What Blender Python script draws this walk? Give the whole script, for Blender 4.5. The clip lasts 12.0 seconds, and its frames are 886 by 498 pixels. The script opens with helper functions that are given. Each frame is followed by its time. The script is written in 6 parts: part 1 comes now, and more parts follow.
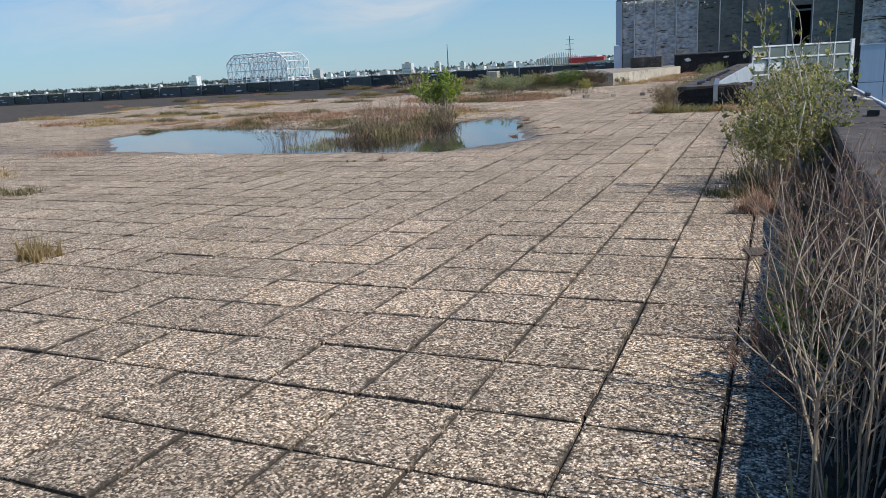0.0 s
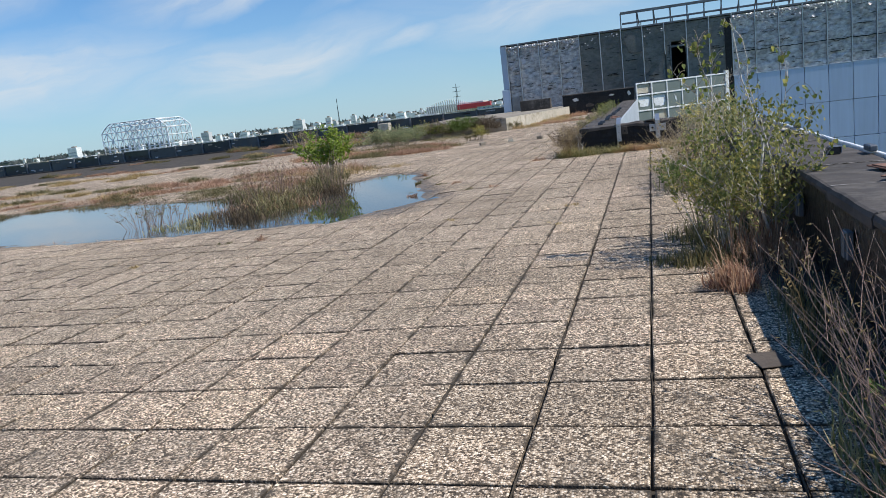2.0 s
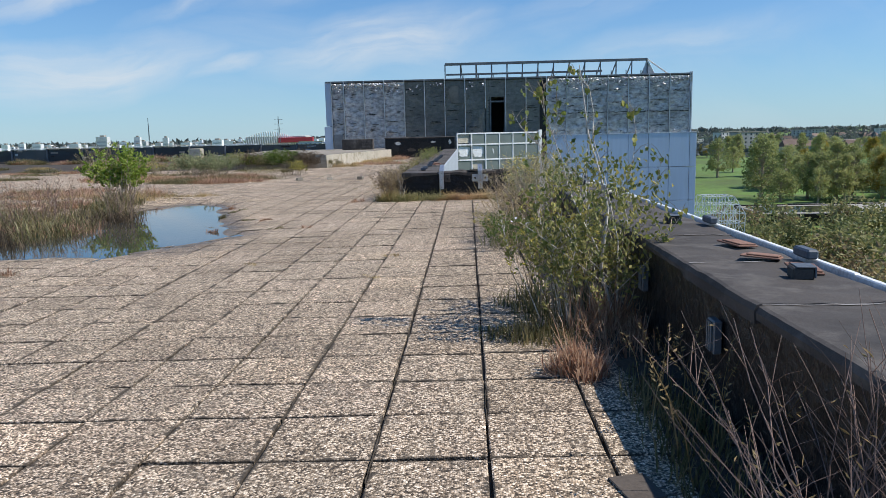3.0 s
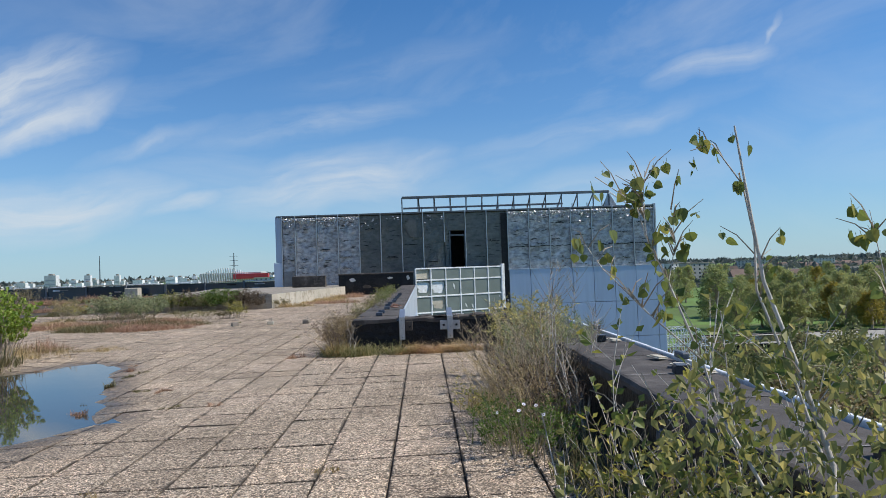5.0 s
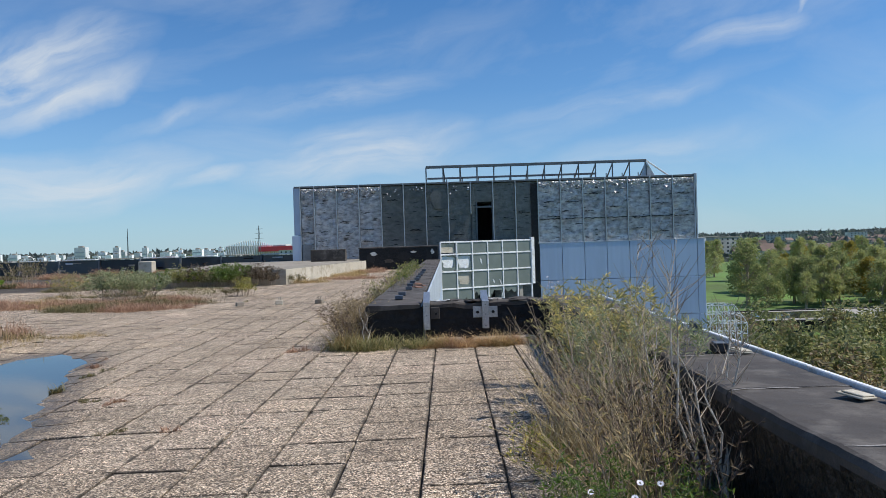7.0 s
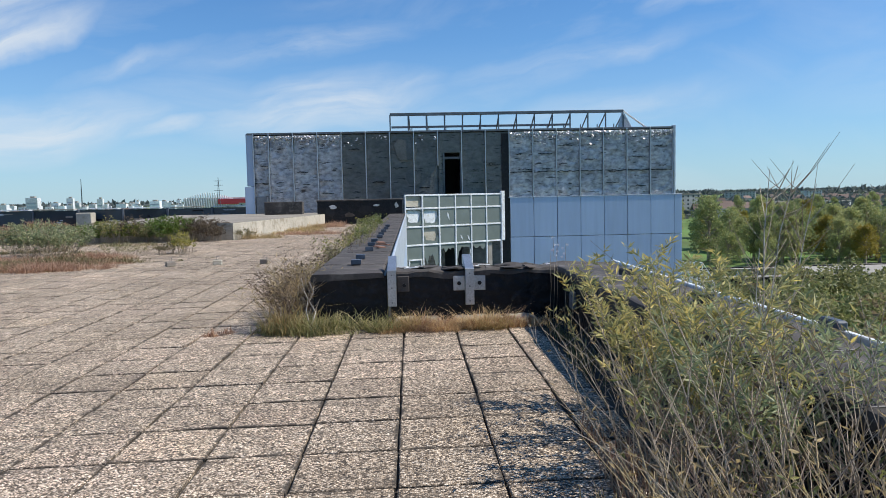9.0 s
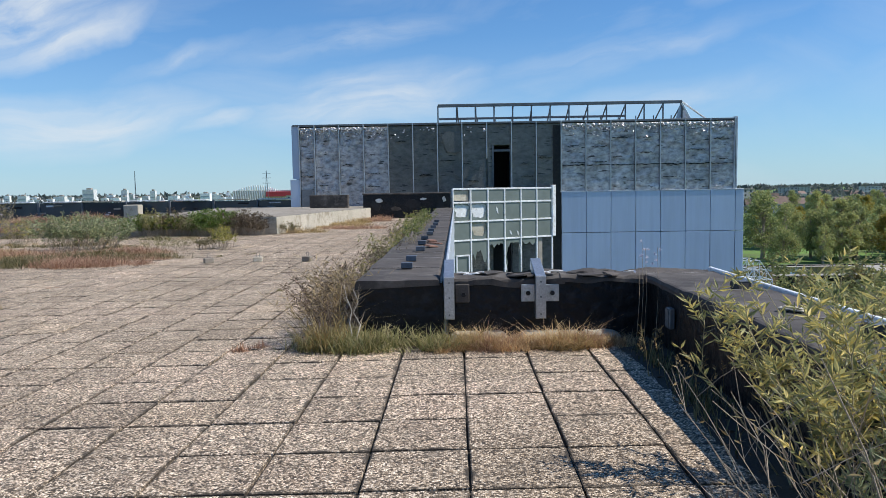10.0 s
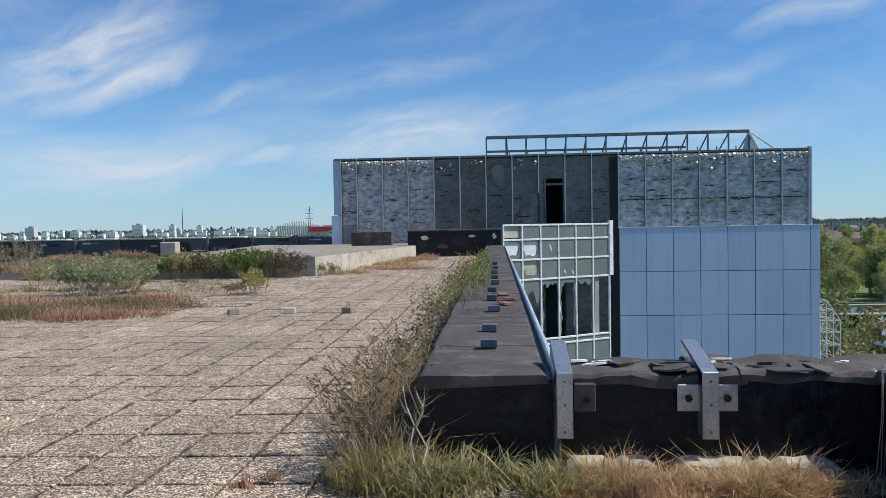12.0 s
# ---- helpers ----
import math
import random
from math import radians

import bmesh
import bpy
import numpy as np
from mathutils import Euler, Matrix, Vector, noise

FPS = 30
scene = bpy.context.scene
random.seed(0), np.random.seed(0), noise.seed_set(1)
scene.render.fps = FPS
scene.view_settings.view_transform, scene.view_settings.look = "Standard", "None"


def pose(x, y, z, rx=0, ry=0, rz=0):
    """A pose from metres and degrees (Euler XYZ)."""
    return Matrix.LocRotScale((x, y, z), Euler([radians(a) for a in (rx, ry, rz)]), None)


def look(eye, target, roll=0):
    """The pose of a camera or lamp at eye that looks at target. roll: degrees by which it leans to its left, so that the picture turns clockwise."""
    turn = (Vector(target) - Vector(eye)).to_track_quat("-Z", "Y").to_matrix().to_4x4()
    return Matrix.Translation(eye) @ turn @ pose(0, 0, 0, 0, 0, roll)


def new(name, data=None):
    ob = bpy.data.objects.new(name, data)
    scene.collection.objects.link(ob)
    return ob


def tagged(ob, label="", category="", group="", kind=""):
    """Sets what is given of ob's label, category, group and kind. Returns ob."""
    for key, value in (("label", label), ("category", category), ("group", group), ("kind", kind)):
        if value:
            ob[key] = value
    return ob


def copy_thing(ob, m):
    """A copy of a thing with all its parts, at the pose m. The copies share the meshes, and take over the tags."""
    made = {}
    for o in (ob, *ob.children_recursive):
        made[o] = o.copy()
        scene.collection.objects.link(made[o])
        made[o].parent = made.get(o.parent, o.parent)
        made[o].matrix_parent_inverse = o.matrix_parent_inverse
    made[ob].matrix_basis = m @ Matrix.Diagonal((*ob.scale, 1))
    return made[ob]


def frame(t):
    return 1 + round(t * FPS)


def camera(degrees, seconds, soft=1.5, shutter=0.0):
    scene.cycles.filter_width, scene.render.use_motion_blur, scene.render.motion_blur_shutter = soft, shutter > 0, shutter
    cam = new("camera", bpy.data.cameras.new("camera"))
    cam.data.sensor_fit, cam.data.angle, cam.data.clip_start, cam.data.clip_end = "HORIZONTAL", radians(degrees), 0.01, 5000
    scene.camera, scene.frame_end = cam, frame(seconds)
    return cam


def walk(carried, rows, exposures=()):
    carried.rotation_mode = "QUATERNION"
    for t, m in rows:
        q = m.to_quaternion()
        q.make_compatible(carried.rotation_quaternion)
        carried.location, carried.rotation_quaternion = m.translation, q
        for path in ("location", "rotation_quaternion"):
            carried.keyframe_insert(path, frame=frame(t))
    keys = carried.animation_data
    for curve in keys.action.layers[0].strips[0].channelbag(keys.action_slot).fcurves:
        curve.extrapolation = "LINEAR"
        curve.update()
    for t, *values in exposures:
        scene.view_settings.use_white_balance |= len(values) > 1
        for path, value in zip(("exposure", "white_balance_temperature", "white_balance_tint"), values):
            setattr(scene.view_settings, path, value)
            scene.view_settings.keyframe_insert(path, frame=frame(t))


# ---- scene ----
cam = camera(62.1, 12.0, soft=0.55)
PATH = [
    (0, (0.122, 0.957, 1.325), (-0.687, 2.723, 0.848), -3.4),
    (0.5, (-0.004, 1.278, 1.362), (-0.567, 3.156, 0.968), -3.3),
    (1, (-0.15, 1.613, 1.358), (-0.499, 3.549, 1.001), -3.0),
    (1.5, (-0.289, 2.052, 1.393), (-0.57, 4.0, 1.042), -2.9),
    (2, (-0.418, 2.531, 1.378), (-0.985, 4.412, 1.007), -7.0),
    (2.5, (-0.557, 3.055, 1.337), (-1.019, 4.972, 1.001), -3.7),
    (3, (-0.569, 3.56, 1.332), (-0.641, 5.536, 1.029), -1.3),
    (3.5, (-0.616, 4.207, 1.355), (-0.577, 6.199, 1.185), -1.8),
    (5.3, (-0.731, 6.905, 1.396), (-0.674, 8.904, 1.455), -1.9),
    (5.5, (-0.72, 7.131, 1.381), (-0.663, 9.13, 1.431), -1.6),
    (6, (-0.73, 7.63, 1.411), (-0.702, 9.63, 1.441), -1.6),
    (6.5, (-0.792, 8.214, 1.431), (-0.793, 10.214, 1.442), -1.6),
    (7, (-0.803, 8.795, 1.416), (-0.816, 10.795, 1.4), -1.8),
    (7.2, (-0.835, 9.034, 1.432), (-0.845, 11.034, 1.399), -1.5),
    (8.8, (-0.896, 11.023, 1.353), (-0.807, 13.016, 1.222), -1.5),
    (9, (-0.902, 11.224, 1.361), (-0.818, 13.217, 1.219), -1.2),
    (9.5, (-0.923, 11.786, 1.369), (-0.885, 13.779, 1.206), -1.1),
    (10, (-1.045, 12.334, 1.37), (-1.082, 14.327, 1.213), -0.9),
    (10.5, (-1.109, 12.887, 1.344), (-1.145, 14.882, 1.207), -0.1),
    (11, (-1.224, 13.493, 1.365), (-1.28, 15.49, 1.276), -0.1),
    (11.5, (-1.348, 14.075, 1.391), (-1.453, 16.071, 1.328), -0.6),
    (12, (-1.477, 14.549, 1.449), (-1.623, 16.543, 1.388), -1.0),
]
walk(cam, [(t, look(eye, target, roll)) for t, eye, target, roll in PATH],
     exposures=[(0.0, -0.15), (1.0, -0.02), (2.0, -0.02), (2.5, -0.1), (3.0, 0.0), (3.5, 0.09), (5.5, -0.1), (7.0, -0.06), (9.0, 0.08), (10.5, 0.06), (12.0, -0.02)])

# ---- light ----
SUN_EL, SUN_AZ = 51.0, -5.0        # degrees; azimuth from +x towards +y
world = bpy.data.worlds.new("sky")
scene.world = world
world.use_nodes = True
wn, wl = world.node_tree.nodes, world.node_tree.links
wn.clear()
w_out = wn.new("ShaderNodeOutputWorld")
w_bg = wn.new("ShaderNodeBackground")
w_bg.inputs["Strength"].default_value = 0.10
w_sky = wn.new("ShaderNodeTexSky")
w_sky.sky_type = "NISHITA"
w_sky.sun_disc = False
w_sky.sun_elevation = radians(SUN_EL)
w_sky.sun_rotation = radians(90 - SUN_AZ)
w_sky.altitude = 100
w_sky.air_density = 1.0
w_sky.dust_density = 0.15
w_sky.ozone_density = 2.5
w_tint = wn.new("ShaderNodeMixRGB")
w_tint.blend_type, w_tint.inputs["Fac"].default_value = "MULTIPLY", 1.0
w_tint.inputs["Color2"].default_value = (0.40, 0.86, 1.26, 1)
wl.new(w_sky.outputs["Color"], w_tint.inputs["Color1"])


def w_math(op, a, b):
    nd = wn.new("ShaderNodeMath")
    nd.operation = op
    for i, v in enumerate((a, b)):
        if isinstance(v, (int, float)):
            nd.inputs[i].default_value = v
        else:
            wl.new(v, nd.inputs[i])
    return nd.outputs[0]


def w_ramp(fac, stops):
    nd = wn.new("ShaderNodeValToRGB")
    els = nd.color_ramp.elements
    while len(els) < len(stops):
        els.new(0.5)
    for el, (p, v) in zip(els, stops):
        el.position, el.color = p, (v, v, v, 1)
    wl.new(fac, nd.inputs["Fac"])
    return nd.outputs["Color"]


# cirrus over the compass and the height above the horizon, in tens of degrees
w_tc = wn.new("ShaderNodeTexCoord")
w_sep = wn.new("ShaderNodeSeparateXYZ")
wl.new(w_tc.outputs["Generated"], w_sep.inputs["Vector"])
w_up = w_math("MAXIMUM", w_sep.outputs["Z"], 0.0)
w_com = wn.new("ShaderNodeCombineXYZ")
wl.new(w_math("MULTIPLY", w_math("ARCTAN2", w_sep.outputs["X"], w_sep.outputs["Y"]), 5.73), w_com.inputs["X"])
wl.new(w_math("MULTIPLY", w_math("ARCSINE", w_sep.outputs["Z"], 0.0), 5.73), w_com.inputs["Y"])


w_bend = wn.new("ShaderNodeTexNoise")
w_bend.inputs["Scale"].default_value, w_bend.inputs["Detail"].default_value = 1.1, 6.0
wl.new(w_com.outputs["Vector"], w_bend.inputs["Vector"])
w_off = wn.new("ShaderNodeVectorMath")
w_off.operation = "MULTIPLY_ADD"
w_off.inputs[1].default_value, w_off.inputs[2].default_value = (0.9, 0.34, 0.0), (-0.45, -0.17, 0.0)
wl.new(w_bend.outputs["Color"], w_off.inputs[0])
w_bent = wn.new("ShaderNodeVectorMath")
w_bent.operation = "ADD"
wl.new(w_com.outputs["Vector"], w_bent.inputs[0])
wl.new(w_off.outputs["Vector"], w_bent.inputs[1])


def w_noise(vec, scale, stretch, lo, hi, dist, place, detail=9.0):
    mp = wn.new("ShaderNodeMapping")
    mp.inputs["Location"].default_value = (place * 3.7, place * 1.9, place)
    mp.inputs["Scale"].default_value = (stretch, 1, 1)
    wl.new(vec, mp.inputs["Vector"])
    tx = wn.new("ShaderNodeTexNoise")
    tx.inputs["Scale"].default_value, tx.inputs["Detail"].default_value = scale, detail
    tx.inputs["Roughness"].default_value, tx.inputs["Distortion"].default_value = 0.58, dist
    wl.new(mp.outputs["Vector"], tx.inputs["Vector"])
    return w_ramp(tx.outputs["Fac"], [(lo, 0.0), (hi, 1.0)])


def w_bank(az, el, turn, half_len, half_width, top, k, lo=0.3, hi=0.62):
    """One bank of cirrus: wisps along its length, fading out round its middle. Degrees."""
    mp = wn.new("ShaderNodeMapping")
    mp.vector_type = "TEXTURE"
    mp.inputs["Location"].default_value = (az / 10, el / 10, 0)
    mp.inputs["Rotation"].default_value = (0, 0, radians(turn))
    wl.new(w_bent.outputs["Vector"], mp.inputs["Vector"])
    sc = wn.new("ShaderNodeVectorMath")
    sc.operation = "DIVIDE"
    sc.inputs[1].default_value = (half_len / 10, half_width / 10, 1)
    wl.new(mp.outputs["Vector"], sc.inputs[0])
    ln = wn.new("ShaderNodeVectorMath")
    ln.operation = "LENGTH"
    wl.new(sc.outputs["Vector"], ln.inputs[0])
    fade = w_ramp(ln.outputs["Value"], [(0.1, top), (0.55, top * 0.5), (1.0, 0.0)])
    return w_math("MULTIPLY", fade, w_math("ADD", w_math("MULTIPLY", w_noise(mp.outputs["Vector"], 2.8, 0.3, lo + 0.1, hi + 0.04, 0.8, k), 0.55), w_math("MULTIPLY", w_noise(mp.outputs["Vector"], 9.0, 0.16, 0.32, 0.68, 0.5, k + 3), 0.5)))


BANKS = ((-29, 12.4, 22, 11, 3.6, 1.0, 1, 0.22, 0.55), (-26.5, 10.9, 24, 8, 1.3, 0.9, 15, 0.15, 0.5), (-28, 5.0, 9, 13, 2.6, 0.95, 2, 0.1, 0.5), (-6.5, 7.0, 8, 11, 2.6, 1.0, 3, 0.12, 0.5), (-17, 5.6, 12, 4.5, 0.9, 0.8, 4, 0.1, 0.5),
         (-8, 11.4, 9, 12, 1.5, 0.5, 5, 0.25, 0.6), (-20, 9.6, 18, 7, 0.9, 0.5, 6, 0.2, 0.6), (13, 10.0, 10, 13, 1.2, 0.45, 7, 0.2, 0.6), (22.5, 14.0, 9, 5, 1.2, 0.75, 8, 0.2, 0.55), (25.5, 15.6, 48, 1.8, 0.5, 0.6, 14, 0.1, 0.5),
         (15, 6.2, 8, 12, 1.8, 0.45, 9, 0.2, 0.6), (-43, 13.5, 17, 12, 4.5, 0.95, 10, 0.2, 0.55), (-44, 5.5, 6, 14, 3.0, 0.9, 11, 0.1, 0.5), (-62, 10, 12, 16, 6.0, 0.8, 12, 0.25, 0.6), (42, 9, 10, 16, 3.0, 0.5, 13, 0.25, 0.6), (-2, 15.5, 12, 12, 1.6, 0.22, 16, 0.3, 0.65))
w_c1 = w_math("MULTIPLY", w_noise(w_com.outputs["Vector"], 0.9, 0.45, 0.5, 0.85, 1.0, 21), 0.35)
for args in BANKS:
    w_c1 = w_math("MAXIMUM", w_c1, w_bank(*args))
w_low = w_math("MULTIPLY", w_ramp(w_up, [(0.0, 1.0), (0.06, 0.75), (0.13, 0.3), (0.2, 0.0)]), w_ramp(w_math("ADD", w_sep.outputs["X"], 0.5), [(0.25, 0.62), (0.8, 0.12)]))
w_haze = w_math("MAXIMUM", w_ramp(w_up, [(0.0, 0.6), (0.08, 0.36), (0.2, 0.12), (0.34, 0.03), (0.5, 0.0)]), w_low)
w_pale = wn.new("ShaderNodeMixRGB")
w_pale.inputs["Color2"].default_value = (5.3, 6.3, 7.4, 1)
wl.new(w_haze, w_pale.inputs["Fac"])
wl.new(w_tint.outputs["Color"], w_pale.inputs["Color1"])
w_mix = wn.new("ShaderNodeMixRGB")
w_mix.inputs["Color2"].default_value = (6.9, 7.5, 8.1, 1)
wl.new(w_math("MULTIPLY", w_c1, 0.95), w_mix.inputs["Fac"])
wl.new(w_pale.outputs["Color"], w_mix.inputs["Color1"])
wl.new(w_mix.outputs["Color"], w_bg.inputs["Color"])
wl.new(w_bg.outputs["Background"], w_out.inputs["Surface"])

sun_data = bpy.data.lights.new("sun", "SUN")
sun_data.energy, sun_data.angle, sun_data.color = 5.0, radians(0.53), (1.0, 0.96, 0.90)
sun = new("sun", sun_data)
_e, _a = radians(SUN_EL), radians(SUN_AZ)
sun.matrix_world = look((40 * math.cos(_e) * math.cos(_a), 40 * math.cos(_e) * math.sin(_a), 40 * math.sin(_e)), (0, 0, 0))


# ---- materials ----
def node_mat(name):
    m = bpy.data.materials.new(name)
    m.use_nodes = True
    nt = m.node_tree
    return m, nt.nodes, nt.links, nt.nodes["Principled BSDF"]


def noise_tex(nodes, links, scale, detail=4.0, rough=0.55, stretch=None):
    geo = nodes.new("ShaderNodeNewGeometry")
    tex = nodes.new("ShaderNodeTexNoise")
    tex.inputs["Scale"].default_value, tex.inputs["Detail"].default_value = scale, detail
    tex.inputs["Roughness"].default_value = rough
    if stretch:
        mp = nodes.new("ShaderNodeMapping")
        mp.inputs["Scale"].default_value = stretch
        links.new(geo.outputs["Position"], mp.inputs["Vector"])
        links.new(mp.outputs["Vector"], tex.inputs["Vector"])
    else:
        links.new(geo.outputs["Position"], tex.inputs["Vector"])
    return tex.outputs["Fac"]


def ramp(nodes, links, fac, stops):
    r = nodes.new("ShaderNodeValToRGB")
    els = r.color_ramp.elements
    while len(els) < len(stops):
        els.new(0.5)
    for el, (p, c) in zip(els, stops):
        el.position, el.color = p, (*c, 1)
    links.new(fac, r.inputs["Fac"])
    return r.outputs["Color"]


def mixed(nodes, links, fac, a, b, how="MIX"):
    mx = nodes.new("ShaderNodeMixRGB")
    mx.blend_type = how
    for sock, v in (("Fac", fac), ("Color1", a), ("Color2", b)):
        if isinstance(v, (int, float)):
            mx.inputs[sock].default_value = v
        elif isinstance(v, tuple):
            mx.inputs[sock].default_value = (*v, 1)
        else:
            links.new(v, mx.inputs[sock])
    return mx.outputs["Color"]


def bump(nodes, links, bsdf, height, strength, distance):
    b = nodes.new("ShaderNodeBump")
    b.inputs["Strength"].default_value, b.inputs["Distance"].default_value = strength, distance
    links.new(height, b.inputs["Height"])
    links.new(b.outputs["Normal"], bsdf.inputs["Normal"])


def surf(name, dark, light, big=0.7, fine=40.0, rough=0.8, metal=0.0, relief=0.3, dist=0.004, stain=None, stretch=None, vary=0.0):
    """Two scales of noise over a base colour, with fine relief."""
    m, n, l, b = node_mat(name)
    f1, f2 = noise_tex(n, l, big, 5, 0.6, stretch), noise_tex(n, l, fine, 4, 0.6)
    c = ramp(n, l, f1, [(0.3, dark), (0.7, light)])
    g = ramp(n, l, f2, [(0.25, (0.72, 0.72, 0.72)), (0.75, (1.2, 1.2, 1.2))])
    c = mixed(n, l, 1.0, c, g, "MULTIPLY")
    if stain:
        f3 = noise_tex(n, l, big * 3.1, 6, 0.65)
        c = mixed(n, l, ramp(n, l, f3, [(0.52, (0, 0, 0)), (0.7, (0.8, 0.8, 0.8))]), c, stain)
    if vary:
        info = n.new("ShaderNodeObjectInfo")
        v = ramp(n, l, info.outputs["Random"], [(0.0, (1 - vary,) * 3), (1.0, (1 + vary,) * 3)])
        c = mixed(n, l, 1.0, c, v, "MULTIPLY")
    l.new(c, b.inputs["Base Color"])
    b.inputs["Roughness"].default_value, b.inputs["Metallic"].default_value = rough, metal
    bump(n, l, b, f2, relief, dist)
    return m


def slab_mat(name, per_island):
    """Washed gravel concrete: pale and dark pebbles in grey mortar, dirt in large patches."""
    m, n, l, b = node_mat(name)
    geo = n.new("ShaderNodeNewGeometry")
    vor = n.new("ShaderNodeTexVoronoi")
    vor.inputs["Scale"].default_value = 102.0
    l.new(geo.outputs["Position"], vor.inputs["Vector"])
    sep = n.new("ShaderNodeSeparateColor")
    l.new(vor.outputs["Color"], sep.inputs["Color"])
    peb = ramp(n, l, sep.outputs["Red"], [(0.0, (0.05, 0.041, 0.032)), (0.3, (0.19, 0.16, 0.125)), (0.55, (0.54, 0.46, 0.37)), (0.85, (0.93, 0.85, 0.74)), (1.0, (0.97, 0.92, 0.84))])
    grout = ramp(n, l, vor.outputs["Distance"], [(0.25, (1, 1, 1)), (0.75, (0.42, 0.40, 0.37))])
    c = mixed(n, l, 1.0, peb, grout, "MULTIPLY")
    big = noise_tex(n, l, 0.55, 6, 0.62)
    tint = ramp(n, l, big, [(0.28, (0.76, 0.70, 0.62)), (0.5, (1.06, 0.99, 0.91)), (0.72, (1.24, 1.13, 1.06))])
    c = mixed(n, l, 1.0, c, tint, "MULTIPLY")
    mot = noise_tex(n, l, 42.0, 4, 0.75)
    c = mixed(n, l, 1.0, c, ramp(n, l, mot, [(0.32, (0.6, 0.58, 0.56)), (0.5, (1.0, 0.98, 0.95)), (0.66, (1.45, 1.42, 1.37))]), "MULTIPLY")
    mot2 = noise_tex(n, l, 15.0, 5, 0.8)
    c = mixed(n, l, 1.0, c, ramp(n, l, mot2, [(0.34, (0.66, 0.65, 0.64)), (0.5, (1.0, 1.0, 1.0)), (0.66, (1.32, 1.31, 1.3))]), "MULTIPLY")
    mid = noise_tex(n, l, 7.0, 8, 0.78)
    c = mixed(n, l, ramp(n, l, mid, [(0.5, (0, 0, 0)), (0.7, (0.7, 0.7, 0.7))]), c, (0.15, 0.125, 0.095))
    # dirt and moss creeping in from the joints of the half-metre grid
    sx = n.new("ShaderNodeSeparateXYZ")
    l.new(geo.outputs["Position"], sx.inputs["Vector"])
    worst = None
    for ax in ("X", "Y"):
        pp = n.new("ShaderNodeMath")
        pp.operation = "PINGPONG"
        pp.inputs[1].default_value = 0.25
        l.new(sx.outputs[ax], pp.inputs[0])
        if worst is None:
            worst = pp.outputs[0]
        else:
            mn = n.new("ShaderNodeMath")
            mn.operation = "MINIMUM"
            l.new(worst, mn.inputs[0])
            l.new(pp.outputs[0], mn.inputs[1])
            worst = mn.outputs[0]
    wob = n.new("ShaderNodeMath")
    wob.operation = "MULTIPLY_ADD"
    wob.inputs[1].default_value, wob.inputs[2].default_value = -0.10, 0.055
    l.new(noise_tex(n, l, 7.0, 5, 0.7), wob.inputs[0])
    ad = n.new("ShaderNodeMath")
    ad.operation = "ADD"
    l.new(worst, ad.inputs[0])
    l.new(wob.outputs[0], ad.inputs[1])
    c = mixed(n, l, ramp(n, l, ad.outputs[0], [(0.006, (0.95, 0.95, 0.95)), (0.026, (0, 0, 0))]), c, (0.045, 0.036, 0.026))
    rnd = geo.outputs["Random Per Island"]
    if not per_island:
        rnd = n.new("ShaderNodeObjectInfo").outputs["Random"]
    v = ramp(n, l, rnd, [(0.0, (0.84, 0.81, 0.78)), (0.5, (0.96, 0.94, 0.92)), (0.9, (1.01, 0.98, 0.95)), (1.0, (1.16, 1.11, 1.05))])
    c = mixed(n, l, 1.0, c, v, "MULTIPLY")
    # wet, silted slabs round the standing water
    near = None
    for ax, stops in (("X", [(0.0, (1, 1, 1)), (1.0, (0, 0, 0))]), ("Y", [(0.0, (0, 0, 0)), (1.0, (1, 1, 1))]), ("Z", [(0.25, (1, 1, 1)), (1.0, (0, 0, 0))])):
        mr = n.new("ShaderNodeMapRange")
        lo, hi = {"X": (-4.0, -3.2), "Y": (12.0, 12.5), "Z": (-0.036, 0.002)}[ax]
        mr.inputs["From Min"].default_value, mr.inputs["From Max"].default_value = lo, hi
        l.new(sx.outputs[ax], mr.inputs["Value"])
        f = ramp(n, l, mr.outputs["Result"], stops)
        near = f if near is None else mixed(n, l, 1.0, near, f, "MULTIPLY")
    near = mixed(n, l, 1.0, near, ramp(n, l, noise_tex(n, l, 5.0, 6, 0.7), [(0.35, (0.35, 0.35, 0.35)), (0.6, (1, 1, 1))]), "MULTIPLY")
    c = mixed(n, l, near, c, mixed(n, l, 1.0, c, (0.36, 0.33, 0.27), "MULTIPLY"))
    l.new(c, b.inputs["Base Color"])
    l.new(ramp(n, l, near, [(0.0, (0.86, 0.86, 0.86)), (1.0, (0.3, 0.3, 0.3))]), b.inputs["Roughness"])
    inv = ramp(n, l, vor.outputs["Distance"], [(0.1, (1, 1, 1)), (0.8, (0, 0, 0))])
    bump(n, l, b, inv, 0.5, 0.005)
    return m


